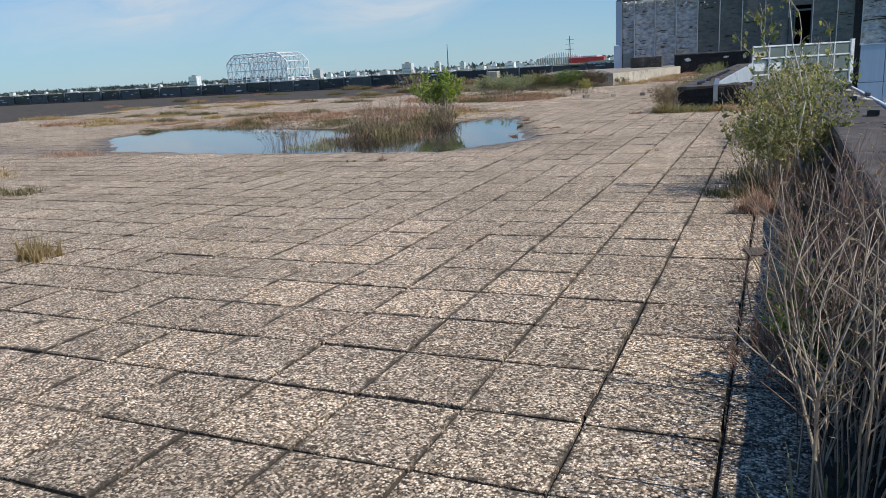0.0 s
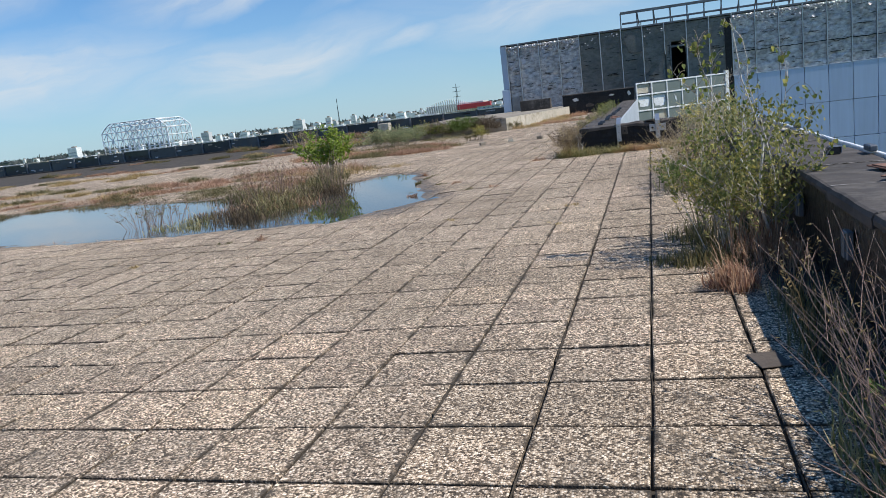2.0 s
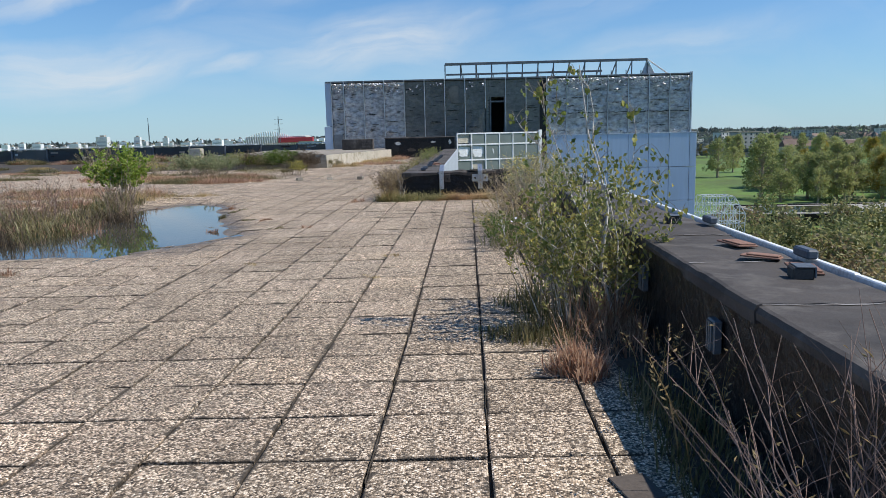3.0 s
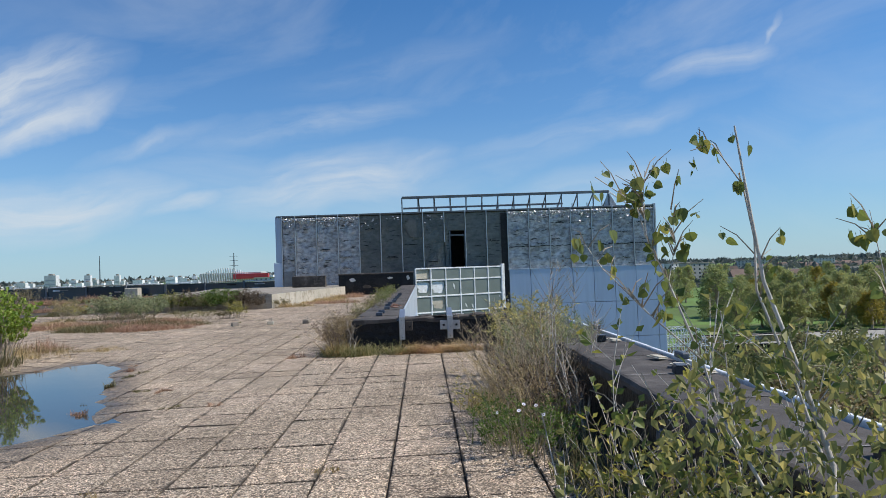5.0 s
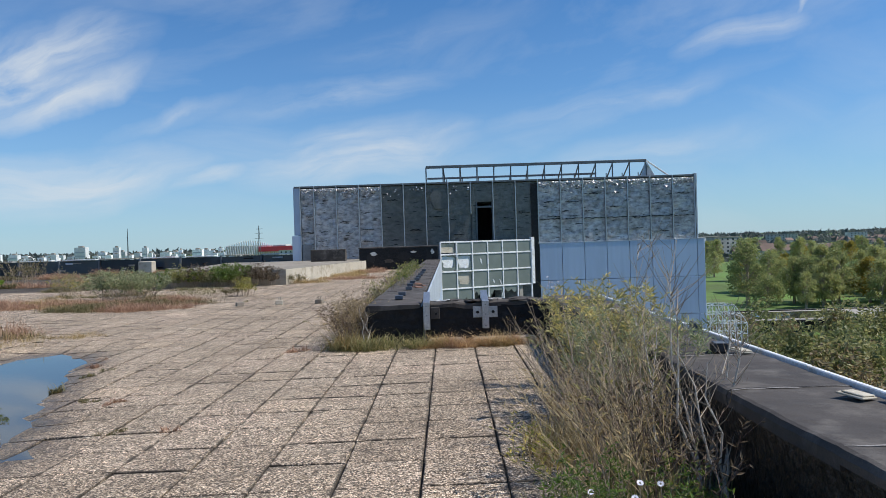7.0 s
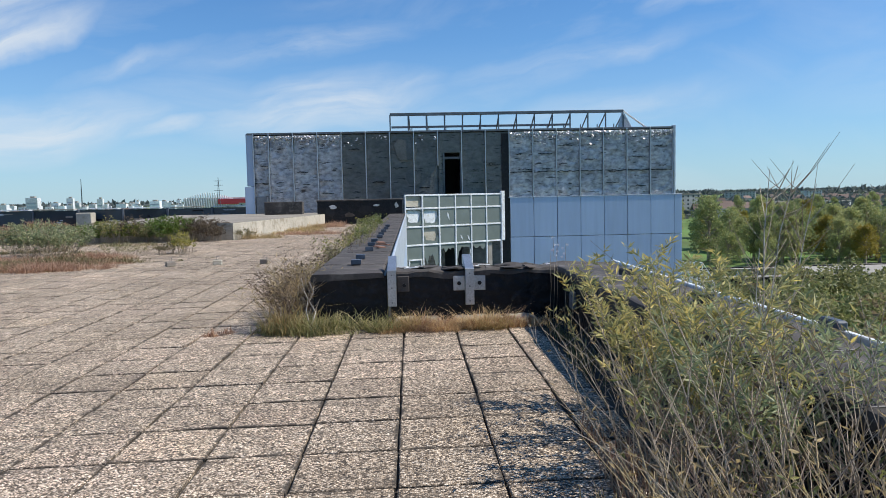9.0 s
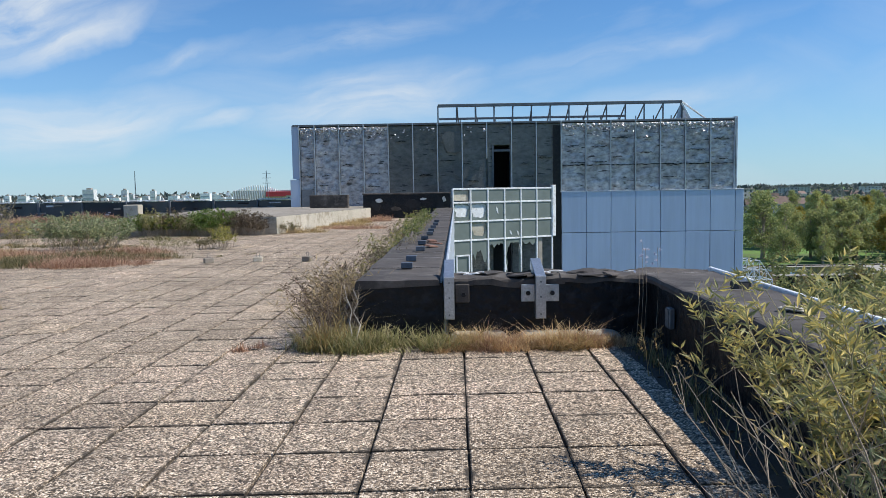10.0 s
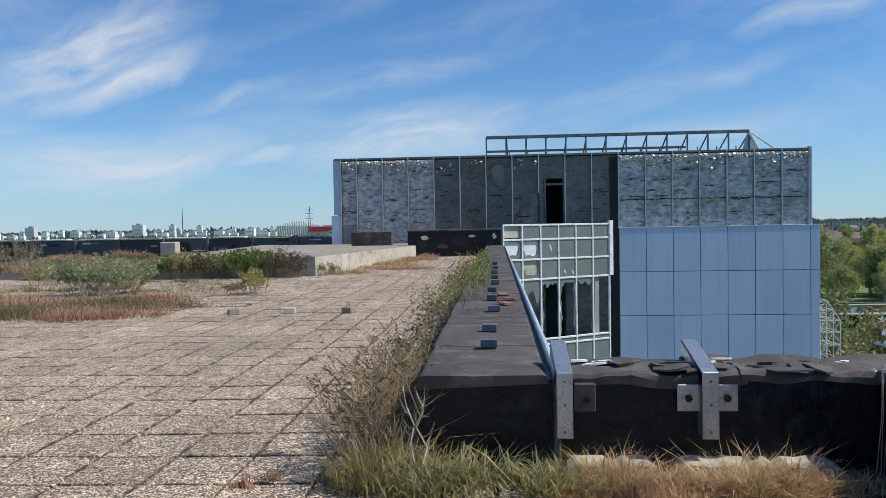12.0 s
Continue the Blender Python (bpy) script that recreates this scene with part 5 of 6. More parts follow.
def aster(x, y, h, seed):
    r = random.Random(seed)
    ob = thing("aster", (x, y, gz(x, y) - .01), "small white-lilac aster on a thin stalk", "flower", "asters at the paving edge")
    g = Geo()
    tip = Vector((r.gauss(0, .03), r.gauss(0, .03), h))
    g.tube([(0, 0, 0), tip * .5 + Vector((.01, 0, 0)), tip], .0025, .0015, 3, False)
    part("stalk", g, M_TWIG, ob)
    g = Geo()
    nrm = Vector((r.uniform(-.4, .2), -0.5, .7)).normalized()
    u = nrm.orthogonal().normalized()
    w = nrm.cross(u)
    for i in range(11):
        a = i * 2 * math.pi / 11
        d = u * math.cos(a) + w * math.sin(a)
        s = (u * -math.sin(a) + w * math.cos(a)) * .0035
        p0, p1 = tip + d * .004, tip + d * .014 + nrm * .002
        g.quad(p0 - s * .5, p0 + s * .5, p1 + s, p1 - s)
    part("flower_head", g, M_FLOWER, ob)


for i, (ax, ay, ah) in enumerate([(-.12, 11.75, .36), (-.08, 11.78, .38), (.0, 11.65, .34), (.05, 11.82, .36), (-.22, 11.95, .3)]):
    aster(ax, ay, ah, i)

def seed_head(x, y, h, seed):
    r = random.Random(seed)
    ob = thing("seed_head_stalk", (x, y, gz(x, y) - .01), "thin stalk with white fluffy seed heads", "weed", "fluffy seed heads by the end wall")
    g, tip = Geo(), Vector((r.gauss(0, .03), r.gauss(0, .03), h))
    g.tube([(0, 0, 0), tip * .5 + Vector((.015, 0, 0)), tip], .003, .0015, 4, False)
    part("stalk", g, M_TWIG, ob)
    for k in range(3):
        g = Geo()
        c = tip + Vector((r.gauss(0, .025), r.gauss(0, .02), -.06 * k + r.uniform(-.02, .02)))
        for q in range(36):
            d = Vector((r.gauss(0, 1), r.gauss(0, 1), r.gauss(.2, 1))).normalized()
            g.leaf(c, d, .02 * r.uniform(.6, 1.2), .005, r)
        part("fluff", g, M_FLOWER, ob, "white downy seed head")


for i, (hx, hy, hh) in enumerate(((.5, 18.5, .84), (.54, 18.55, .78), (.45, 18.45, .72), (.58, 18.35, .8))):
    seed_head(hx, hy, hh, 700 + i)

# willow thicket before the end wall
shrub("willow_shrub", 0.5, 14.75, 0.28, 0.7, 1.0, 72, 95, (0.064, 0.012), M_WILLOW, M_OLIVE_STEM, "willow thicket with narrow yellow-green leaves", seed=14, lean=(-.1, -.02), spread=.4, rad=.004)
shrub("willow_shrub", 0.5, 14.1, 0.35, 0.5, 0.85, 70, 80, (0.058, 0.010), M_LEAF_GREY, M_OLIVE_STEM, "grey-green willow thicket by the parapet", seed=15, spread=.35, rad=.004)
shrub("dry_stalks", 0.25, 14.3, 0.3, 0.5, 0.8, 60, 6, (0.04, 0.009), M_STRAW, M_TWIG, "tangled pale dry stalks under the willow", seed=16, lean=(-.3, -.2), spread=.5, rad=.003, bare=.4)
shrub("willow_shrub", 0.42, 15.5, 0.08, 0.12, 0.9, 9, 80, (0.06, 0.012), M_WILLOW, M_OLIVE_STEM, "single leaning willow spray at the slab edge", seed=27, lean=(-.36, .25), spread=.25, rad=.004)
tuft("grass_tuft", 0.1, 14.6, .14, .5, .2, 500, M_RUSSET, "low russet grass at the slab edge", seed=11)
tuft("grass_tuft", 0.4, 17.1, .16, 1.0, .22, 500, M_RUSH, "sparse grass in the shaded gutter strip", seed=12, stalks=14)

# grass along the end wall and the long upstand
tuft("grass_tuft", -1.98, 18.46, .38, .24, .27, 2300, M_GRASS, "dense olive grass at the upstand's corner", seed=13, lean=1.15, w=.0034)
tuft("grass_tuft", -2.1, 18.65, .34, .3, .52, 480, M_STRAW, "long straw grass at the upstand's corner", seed=113, lean=1.0, w=.0032)
tuft("grass_tuft", -1.45, 18.42, .4, .18, .28, 900, M_GRASS, "green grass at the foot of the wall", seed=14, lean=1.5, w=.0036)
for i in range(9):
    tuft("grass_tuft", -1.1 + .165 * i, 18.3 + .05 * ((i * 5) % 3), .19, .15, .12 + .04 * ((i * 7) % 4), 1000, (M_DRYGRASS, M_STRAW, M_RUSSET, M_DRYGRASS, M_STRAW)[i % 5], "low dry orange grass at the foot of the wall", seed=20 + i, lean=1.5, w=.0022, group="dry grass along the end wall")
shrub("dry_stalks", -2.12, 18.95, .2, .35, .72, 44, 12, (0.11, 0.006), M_STRAW, M_TWIG, "tall dry straw stalks beside the upstand", seed=17, spread=.5, rad=.0035, forks=3)
shrub("dry_stalks", -2.22, 19.2, .26, .5, .58, 60, 12, (0.12, 0.006), M_STRAW, M_TWIG, "pale dry reeds beside the upstand", seed=19, lean=(-.15, -.1), spread=.7, rad=.003, forks=2)
# dry weeds with dark leaves as the shadow mass between the reeds
shrub("dry_stalks", -2.16, 19.4, .22, .8, .62, 150, 22, (0.05, 0.009), M_OLD_LEAF, M_TWIG_RED, "brown dry weeds beside the upstand, darkened for shaded gaps", seed=18, lean=(-.2, 0), spread=.5, rad=.003)
for i in range(9):
    yy = 20.6 + i * 1.35
    # every fourth clump gets dark leaves in place of shaded gaps
    shrub("weed_clump", -2.1 - .1 * (i % 2), yy, .22, .65, .5 + .12 * ((i * 7) % 3), 46, 20, (0.04, 0.014), (M_LEAF_Y, M_OLD_LEAF, M_LEAF, M_RUSH)[i % 4], M_TWIG, "straggling weeds beside the long upstand", seed=50 + i, spread=.45, rad=.003, group="weeds along the upstand")
for i in range(5):
    shrub("weed_clump", -1.75, 23.5 + i * 1.6, .12, .5, .42, 22, 22, (0.04, 0.016), M_LEAF, M_TWIG, "green weeds growing over the felt upstand", seed=70 + i, spread=.5, rad=.003, group="weeds over the upstand").location.z = 0.58
tuft("grass_tuft", -2.75, 18.5, .2, .12, .12, 260, M_RUSSET, "low dry grass in a paving joint", seed=31)

# marsh in the puddle and the bright bush behind it
r = random.Random(77)
for i in range(19):
    fx = r.uniform(-8.3, -6.75)
    fy = r.uniform(12.9, 16.5)
    tuft("rush_clump", fx, fy, .55, .55, r.uniform(.22, .46), 480, (M_RUSH, M_OLD_LEAF, M_RUSSET, M_GRASS, M_OLD_LEAF)[i % 5], "brown-green rushes standing in the puddle", "rushes", seed=100 + i, w=.005, lean=1.0, group="rushes in the puddle", stalks=5)
for i in range(7):
    tuft("rush_clump", r.uniform(-9.8, -7.7), r.uniform(16.8, 19.0), .6, .5, r.uniform(.25, .5), 520, M_RUSSET if i % 4 == 0 else M_RUSH, "brown-green rushes at the puddle's far rim", "rushes", seed=120 + i, w=.006, lean=.9, group="rushes in the puddle", stalks=4)
shrub("green_bush", -8.25, 19.6, .3, .3, 1.3, 44, 95, (0.075, 0.05), M_BUSH, M_TWIG, "bright green leafy young bush by the puddle", "bush", seed=80, spread=.55, rad=.008, forks=5)
shrub("brown_bush", -7.9, 15.8, .7, .6, .95, 60, 10, (0.05, 0.014), M_RUSSET, M_TWIG_RED, "brown leafless bush among the rushes", "bush", seed=81, spread=.35, rad=.005)

# russet and green growth across the roof
def patch(x0, x1, y0, y1, n, hs, mats, label, group, seed, w=.006, blades=420):
    r = random.Random(seed)
    for i in range(n):
        x, y = r.uniform(x0, x1), r.uniform(y0, y1)
        tuft("grass_patch", x, y, r.uniform(.4, 1.0), r.uniform(.3, .6), r.uniform(*hs), blades * 2, r.choice(mats), label, "grass", seed * 10 + i, w * .5, 1.1, group)


patch(-19, -10.5, 19.6, 23.5, 30, (.12, .26), (M_RUSSET, M_RUSSET, M_STRAW, M_RUSH), "russet grass patch on the roof", "russet grass behind the puddle", 1, .008)
patch(-32, -20, 20, 32, 26, (.12, .3), (M_RUSSET, M_STRAW, M_RUSH), "russet grass patch on the roof", "grass on the far roof", 2, .012)
patch(-14, -10, 26.8, 29.2, 14, (.12, .28), (M_RUSSET, M_RUSSET, M_STRAW), "russet grass strip on the roof", "russet grass strip", 3, .008, 600)
patch(-10.2, -7.6, 25.9, 28.6, 20, (.12, .3), (M_RUSSET, M_RUSSET, M_RUSH), "russet grass strip on the roof", "russet grass strip", 13, .007, 700)
patch(-14, -8.6, 30.5, 34.0, 13, (.08, .26), (M_RUSH, M_STRAW, M_RUSH), "thin brown weeds on the roof", "weeds by the plinth", 4, .008, 170)
patch(-20, -13, 29, 45, 20, (.15, .4), (M_RUSH, M_STRAW, M_RUSSET), "mixed weeds on the far roof", "weeds on the far roof", 5, .012)
patch(-6.4, -4.3, 35.5, 46, 18, (.15, .3), (M_RUSSET, M_STRAW), "dry grass along the plinth", "grass along the plinth", 6, .01)
patch(-30, -12, 47, 51.5, 22, (.2, .5), (M_RUSSET, M_RUSH), "dry grass by the far parapet", "grass by the far parapet", 7, .015)
patch(-40, -18, 33, 47, 16, (.12, .3), (M_RUSSET, M_STRAW, M_RUSH), "dry grass patch on the far roof", "dry far grass", 8, .015)
patch(-17, -9.6, 17.6, 19.6, 24, (.06, .2), (M_RUSSET, M_RUSH, M_RUSH), "low brown growth at the puddle's rim", "growth at the puddle rim", 9, .006)
patch(-9.8, -6.9, 19.7, 21.8, 12, (.12, .4), (M_RUSH, M_RUSH, M_STRAW, M_RUSSET), "straggling brown growth behind the puddle", "growth behind the puddle", 10, .005, 200)
patch(-13, -4.4, 12.2, 12.7, 12, (.02, .07), (M_RUSH, M_RUSSET), "thin moss at the puddle's near rim", "moss at the puddle rim", 11, .004, 90)
shrub("grey_bush", -10.1, 30.0, .75, .5, .85, 120, 50, (0.085, 0.026), M_LEAF_GREY, M_TWIG, "spreading grey-green bush on the roof", "bush", seed=82, spread=.7, rad=.005)
shrub("green_bush", -8.6, 34.9, .45, .4, .85, 44, 50, (0.09, 0.04), M_LEAF_G, M_TWIG, "green bush beside the plinth", "bush", seed=83, spread=.45, rad=.006)
shrub("green_bush", -9.8, 34.9, .95, .4, .72, 90, 40, (0.09, 0.03), M_LEAF, M_TWIG, "dense green weeds beside the plinth", "bush", seed=84, spread=.4, rad=.006)
shrub("brown_bush", -7.5, 35.2, .6, .3, .68, 120, 34, (0.08, 0.03), M_OLD_LEAF, M_TWIG_RED, "dark brown dead bush beside the plinth", "bush", seed=85, spread=.3, rad=.006)
shrub("weed_bush", -6.5, 35.3, .4, .25, .4, 50, 22, (0.05, 0.016), M_RUSH, M_TWIG, "low olive weeds at the plinth's foot", "bush", seed=88, spread=.4, rad=.004)
shrub("green_bush", -6.65, 29.9, .26, .26, .55, 40, 36, (0.05, 0.018), M_LEAF_Y, M_TWIG, "small yellow-green bush on the paving", "bush", seed=86, spread=.4, rad=.004)
shrub("weed_bush", -7.05, 29.7, .22, .2, .3, 34, 26, (0.045, 0.014), M_RUSH, M_TWIG, "low olive weed beside a small bush", "bush", seed=89, spread=.5, rad=.004)
shrub("weed_bush", -7.8, 29.3, .5, .3, .34, 70, 16, (0.07, 0.008), M_GRASS, M_TWIG, "grassy yellow-green weeds on the paving", "bush", seed=90, spread=.6, rad=.003)
shrub("brown_bush", -19.5, 41.0, .9, .6, 1.2, 50, 26, (0.09, 0.03), M_RUSH, M_TWIG, "olive bush near the far parapet", "bush", seed=87, spread=.4, rad=.01)
for i in range(9):
    shrub("weed_bush", -11.3 + .52 * i, 34.75 - .12 * (i % 3), .3, .2, .6 + .1 * ((i * 5) % 4), 40, 30, (0.07, 0.022), (M_LEAF_G, M_LEAF_O, M_GRASS, M_LEAF_G, M_OLD_LEAF)[(i * 3) % 5 if i < 7 else 4], M_TWIG, "green and brown weeds before the plinth", "bush", seed=610 + i, spread=.5, rad=.004, group="weeds before the plinth")
r = random.Random(58)
for i in range(9):
    x, y = r.uniform(-13.8, -8.4), r.uniform(31.2, 34.4)
    m = r.choice((M_LEAF_GREY, M_LEAF_GREY, M_RUSH, M_LEAF_Y, M_GRASS))
    shrub("weed_bush", x, y, r.uniform(.2, .5), r.uniform(.2, .4), r.uniform(.35, .85), 26, 22, (0.06, 0.018), m, M_TWIG, "straggling olive weed bush on the roof", "bush", seed=400 + i, spread=.6, rad=.005, group="weed bushes by the plinth")
for i in range(8):
    x, y = r.uniform(-9.2, -6.9), r.uniform(13.2, 17.5)
    shrub("reed_bush", x, y, .3, .3, r.uniform(.5, .85), 22, 10, (0.05, 0.012), M_RUSH, M_TWIG_RED, "dead brown stalks among the rushes", "bush", seed=430 + i, spread=.5, rad=.004, group="dead stalks in the puddle")
r = random.Random(59)
for xx, y1 in ((0.0, 17.5), (-.5, 17.5), (-1.0, 12.0), (-1.5, 10.0)):
    y = 2.3
    while y < y1:
        ln = r.uniform(.18, .7)
        g, n = Geo(), max(4, int(ln / .045))
        for k in range(n + 1):
            f = k / n
            wd = (.001 + .008 * r.random() ** 4) * (0.25 + 0.75 * math.sin(math.pi * (.06 + .88 * f)))
            cx, yk = .004 * noise.noise((xx * 9, (y + ln * f) * 6, 1)), y + ln * f
            zz = gz(xx, yk) + .0025
            g.v += [(cx - wd - .002, yk, zz - .016), (cx - wd * .7, yk, zz - .001), (cx + r.uniform(-.003, .003), yk, zz + r.uniform(0, .004)), (cx + wd * .7, yk, zz - .001), (cx + wd + .002, yk, zz - .016)]
            if k:
                for q in range(4):
                    p = (k - 1) * 5 + q
                    g.f.append((p, p + 1, p + 6, p + 5))
        ob = part("moss_strip", g, M_SOIL, None, "", True)
        ob.location.x = xx
        tagged(ob, "dark moss and soil filling a paving joint", "moss", "moss in the joints")
        y += ln + r.uniform(.5, 2.2)
for i, (x, y, hh) in enumerate(((-4.5, 14.5, .13), (-4.95, 16.5, .12), (-4.3, 15.9, .06), (-3.9, 15.7, .07), (-3.5, 14.6, .08), (-4.8, 15.2, .07), (-5.3, 18.0, .1), (-5.0, 17.3, .08))):
    tuft("joint_weed", x, y, .12, .1, hh, 150, (M_RUSSET, M_RUSH, M_RUSH)[i % 3], "small brown weed tuft at the puddle's rim", "grass", 500 + i, .004, .8, "weeds at the puddle's rim")
tuft("grass_tuft", -5.6, 5.15, .16, .14, .36, 420, M_STRAW, "pale dry grass tuft in a paving joint", seed=41)
tuft("grass_tuft", -9.7, 8.0, .5, .3, .16, 700, M_RUSH, "low olive moss and grass in the paving", seed=42)
tuft("grass_tuft", -13.6, 12.0, .9, .4, .18, 800, M_RUSSET, "low brown grass in the paving", seed=43)
tuft("grass_tuft", -12.0, 8.9, .5, .5, .3, 500, M_STRAW, "dry straw grass at the roof's edge", seed=44)
r = random.Random(9)
for i in range(34):
    k = r.random()
    x, y = -0.5 * r.randint(3, 16), r.uniform(9, 34)
    tuft("joint_weed", x + r.uniform(-.05, .05), y, .1, .12, r.uniform(.03, .09), 60, r.choice((M_RUSH, M_RUSSET, M_STRAW)), "tiny dry weeds in a paving joint", "grass", 300 + i, .004, .9, "weeds in the joints")


# silt along the parapet; its dark soil also deepens the shadow there
g, r, n = Geo(), random.Random(83), 150
for k in range(n + 1):
    yk = -7.5 + 26.0 * k / n
    edge = .2 + .07 * noise.noise((yk * 1.3, 2, 2)) + .05 * noise.noise((yk * 5, 3, 1))
    for q in range(5):
        f = q / 4
        xk = edge + (.61 - edge) * f
        g.v.append((xk, yk, gz(xk, yk) - .012 + .024 * min(1, 2.5 * f) + .012 * noise.noise((xk * 14, yk * 14, 1)) * f))
    if k:
        for q in range(4):
            p = (k - 1) * 5 + q
            g.f.append((p, p + 1, p + 6, p + 5))
tagged(part("shade_silt", g, M_SOIL, None, "", True), "silt and leaf litter along the parapet, darkening its shade", "dirt", kind="stuff")
r, g = random.Random(84), Geo()
for k in range(1500):
    xk, yk = .22 + .36 * r.random() ** .7, r.uniform(1.5, 18.4)
    g.leaf((xk, yk, gz(xk, yk) + .016), (r.gauss(0, 1), r.gauss(0, 1), r.uniform(0, .5)), r.uniform(.02, .045), r.uniform(.008, .02), r)
tagged(part("leaf_litter", g, M_OLD_LEAF), "fallen brown leaves scattered along the parapet", "leaves", kind="stuff")


# ---- fittings on the copings and the roof ----
def roof_post(x, arm_left):
    """A folded aluminium bracket up the face of the end wall and over its top."""
    ob = thing("guard_post", (x, 18.66, 0.2), "folded aluminium bracket bolted to the felt-clad wall", "bracket", "brackets on the end wall")
    g = Geo()
    g.box(-.045, .045, -.03, .0, .06, .43, .004)
    g.box(-.045, -.037, -.03, .06, .06, .43, .003)
    g.box(.037, .045, -.03, .06, .06, .43, .003)
    part("upright", g, M_ALU, ob)
    g = Geo()
    m = Matrix.Translation((0, -.015, .43)) @ Matrix.Rotation(radians(14), 4, "X")
    g.box(-.045, .045, 0, .46, -.02, .0, .004, m)
    g.box(-.045, -.037, 0, .46, -.1, .0, .003, m)
    g.box(.037, .045, 0, .46, -.1, .0, .003, m)
    part("arm", g, M_ALU, ob)
    for z in (.1, .25, .38):
        g = Geo()
        g.tube([(0, -.038, z), (0, -.03, z)], .008, .008, 6)
        part("bolt", g, M_STEEL, ob)
    return ob


roof_post(-1.115, 1)
post = roof_post(-0.325, 1)
for sx in (-1, 1):
    g = Geo()
    g.box(sx * .105 - .06, sx * .105 + .06, .03, .045, .2, .35, .004)
    pl = part("plate", g, M_ALU, post, "dented square fixing plate")
    g = Geo()
    g.tube([(sx * .105, .015, .275), (sx * .105, .03, .275)], .022, .022, 6)
    part("nut", g, M_FELT_BLACK, pl)
plate = thing("fixing_plate", (-1.0, 18.69, .4), "dark tarred fixing plate on the end wall", "bracket")
g = Geo()
g.box(-.06, .06, -.02, .02, .0, .16, .006)
part("plate", g, M_FELT, plate)
g = Geo()
g.tube([(.01, -.035, .07), (.01, -.02, .07)], .02, .02, 6)
part("nut", g, M_FELT_BLACK, plate)


M_BLUEPLASTIC = surf("slate_metal", (.055, .07, .09), (.11, .13, .16), 4, 40, .6)


def clamp(x, y, z, turn, label, group):
    """A small felted block with a folded metal front, once a cover's fixing."""
    ob = thing("fixing_block", (x, y, z), label, "fixing block", group)
    ob.rotation_euler = (0, 0, turn)
    g = Geo()
    g.box(-.055, .055, -.045, .05, -.005, .055, .008)
    part("block", g, M_FELT, ob)
    g = Geo()
    g.box(-.057, .057, -.053, -.045, .008, .058, .002)
    g.box(-.057, .057, -.053, .035, .055, .061, .002)
    part("metal_cover", g, M_BLUEPLASTIC, ob)
    return ob


r = random.Random(4)
for i, yy in enumerate((19.68, 20.46, 21.75, 22.9, 24.0, 25.2, 26.3, 27.6, 29.0, 30.5)):
    clamp(-1.53 + r.uniform(-.02, .02), yy + r.uniform(-.05, .05), .605, r.uniform(-.12, .12), "small dark fixing block on the felt coping", "fixing blocks on the long upstand")
r = random.Random(64)
for i in range(22):
    dark = i % 4 != 0
    x, y = r.uniform(-1.0, .55), r.uniform(18.74, 19.1)
    n, rad = r.randint(6, 9), r.uniform(.08, .2) if dark else r.uniform(.05, .1)
    ring = [(rad * math.cos(q * 6.283 / n) * r.uniform(.5, 1.1), rad * (.6 if dark else .22) * math.sin(q * 6.283 / n) * r.uniform(.5, 1.1)) for q in range(n)]
    g = Geo()
    g.quad(*[(px, py, .004 + r.uniform(0, .006)) for px, py in ring])
    g.quad(*[(px, py, -.004) for px, py in ring][::-1])
    for q in range(n):
        (ax, ay), (bx, by) = ring[q], ring[(q + 1) % n]
        g.quad((ax, ay, -.004), (bx, by, -.004), (bx, by, .006), (ax, ay, .006))
    ob = part("felt_shred" if dark else "lining_shred", g, (M_FELT if i % 2 else M_OLDFELT) if dark else M_WHITE)
    ob.matrix_world = pose(x, y, .622, r.uniform(-8, 8), r.uniform(-8, 8), r.uniform(0, 360) if dark else r.uniform(-30, 30))
    tagged(ob, "torn dark felt shred on the end wall" if dark else "torn white lining shred on the end wall", "shred", "torn shreds on the end wall")
r = random.Random(4)
for y in (4.6, 7.0, 9.2, 11.45, 13.7, 15.9, 17.6):
    clamp(.98, y, .64, math.pi / 2 + r.uniform(-.2, .2), "small dark fixing block on the felt coping", "fixing blocks on the parapet")


def wall_bracket(y):
    ob = thing("wall_bracket", (.592, y, .3), "grey metal bracket box on the parapet's inner face", "bracket", "brackets on the parapet")
    g = Geo()
    g.box(-.04, .0, -.05, .05, 0, .16, .006)
    part("box", g, M_STEEL, ob)
    for k in (-.035, 0, .035):
        g = Geo()
        g.box(-.05, -.04, k * .8 - .006, k * .8 + .006, .01, .15, .002)
        part("rib", g, M_STEEL, ob)


for y in (6.95, 8.35, 10.6, 13.0, 15.4, 17.9):
    wall_bracket(y)


def roof_tile(x, y, z, turn, tilt, m, label, group, size=(.07, .1)):
    g = Geo()
    g.box(-size[0], size[0], -size[1], size[1], 0, .01, .003)
    g.box(-size[0] * .8, size[0] * .9, -size[1] * .9, size[1] * .7, .011, .019, .003)
    ob = part("loose_tile", g, m)
    ob.matrix_world = pose(x, y, z, tilt, 4, turn)
    tagged(ob, label, "tile", group)


for x, y, tn in ((1.04, 8.0, 20), (1.0, 7.52, 60), (1.06, 7.15, -10)):
    roof_tile(x, y, .65, tn, 3, M_BROWN_CLAD, "broken reddish tile lying on the coping", "broken tiles on the coping")
for x, y, tn in ((1.06, 12.2, 25), (1.08, 11.75, 70), (1.12, 11.4, 30), (1.08, 13.6, 15), (.9, 16.6, 50)):
    roof_tile(x, y, .65, tn, 4, M_CONC, "loose pale tile lying on the coping", "pale tiles on the coping", (.05, .07))
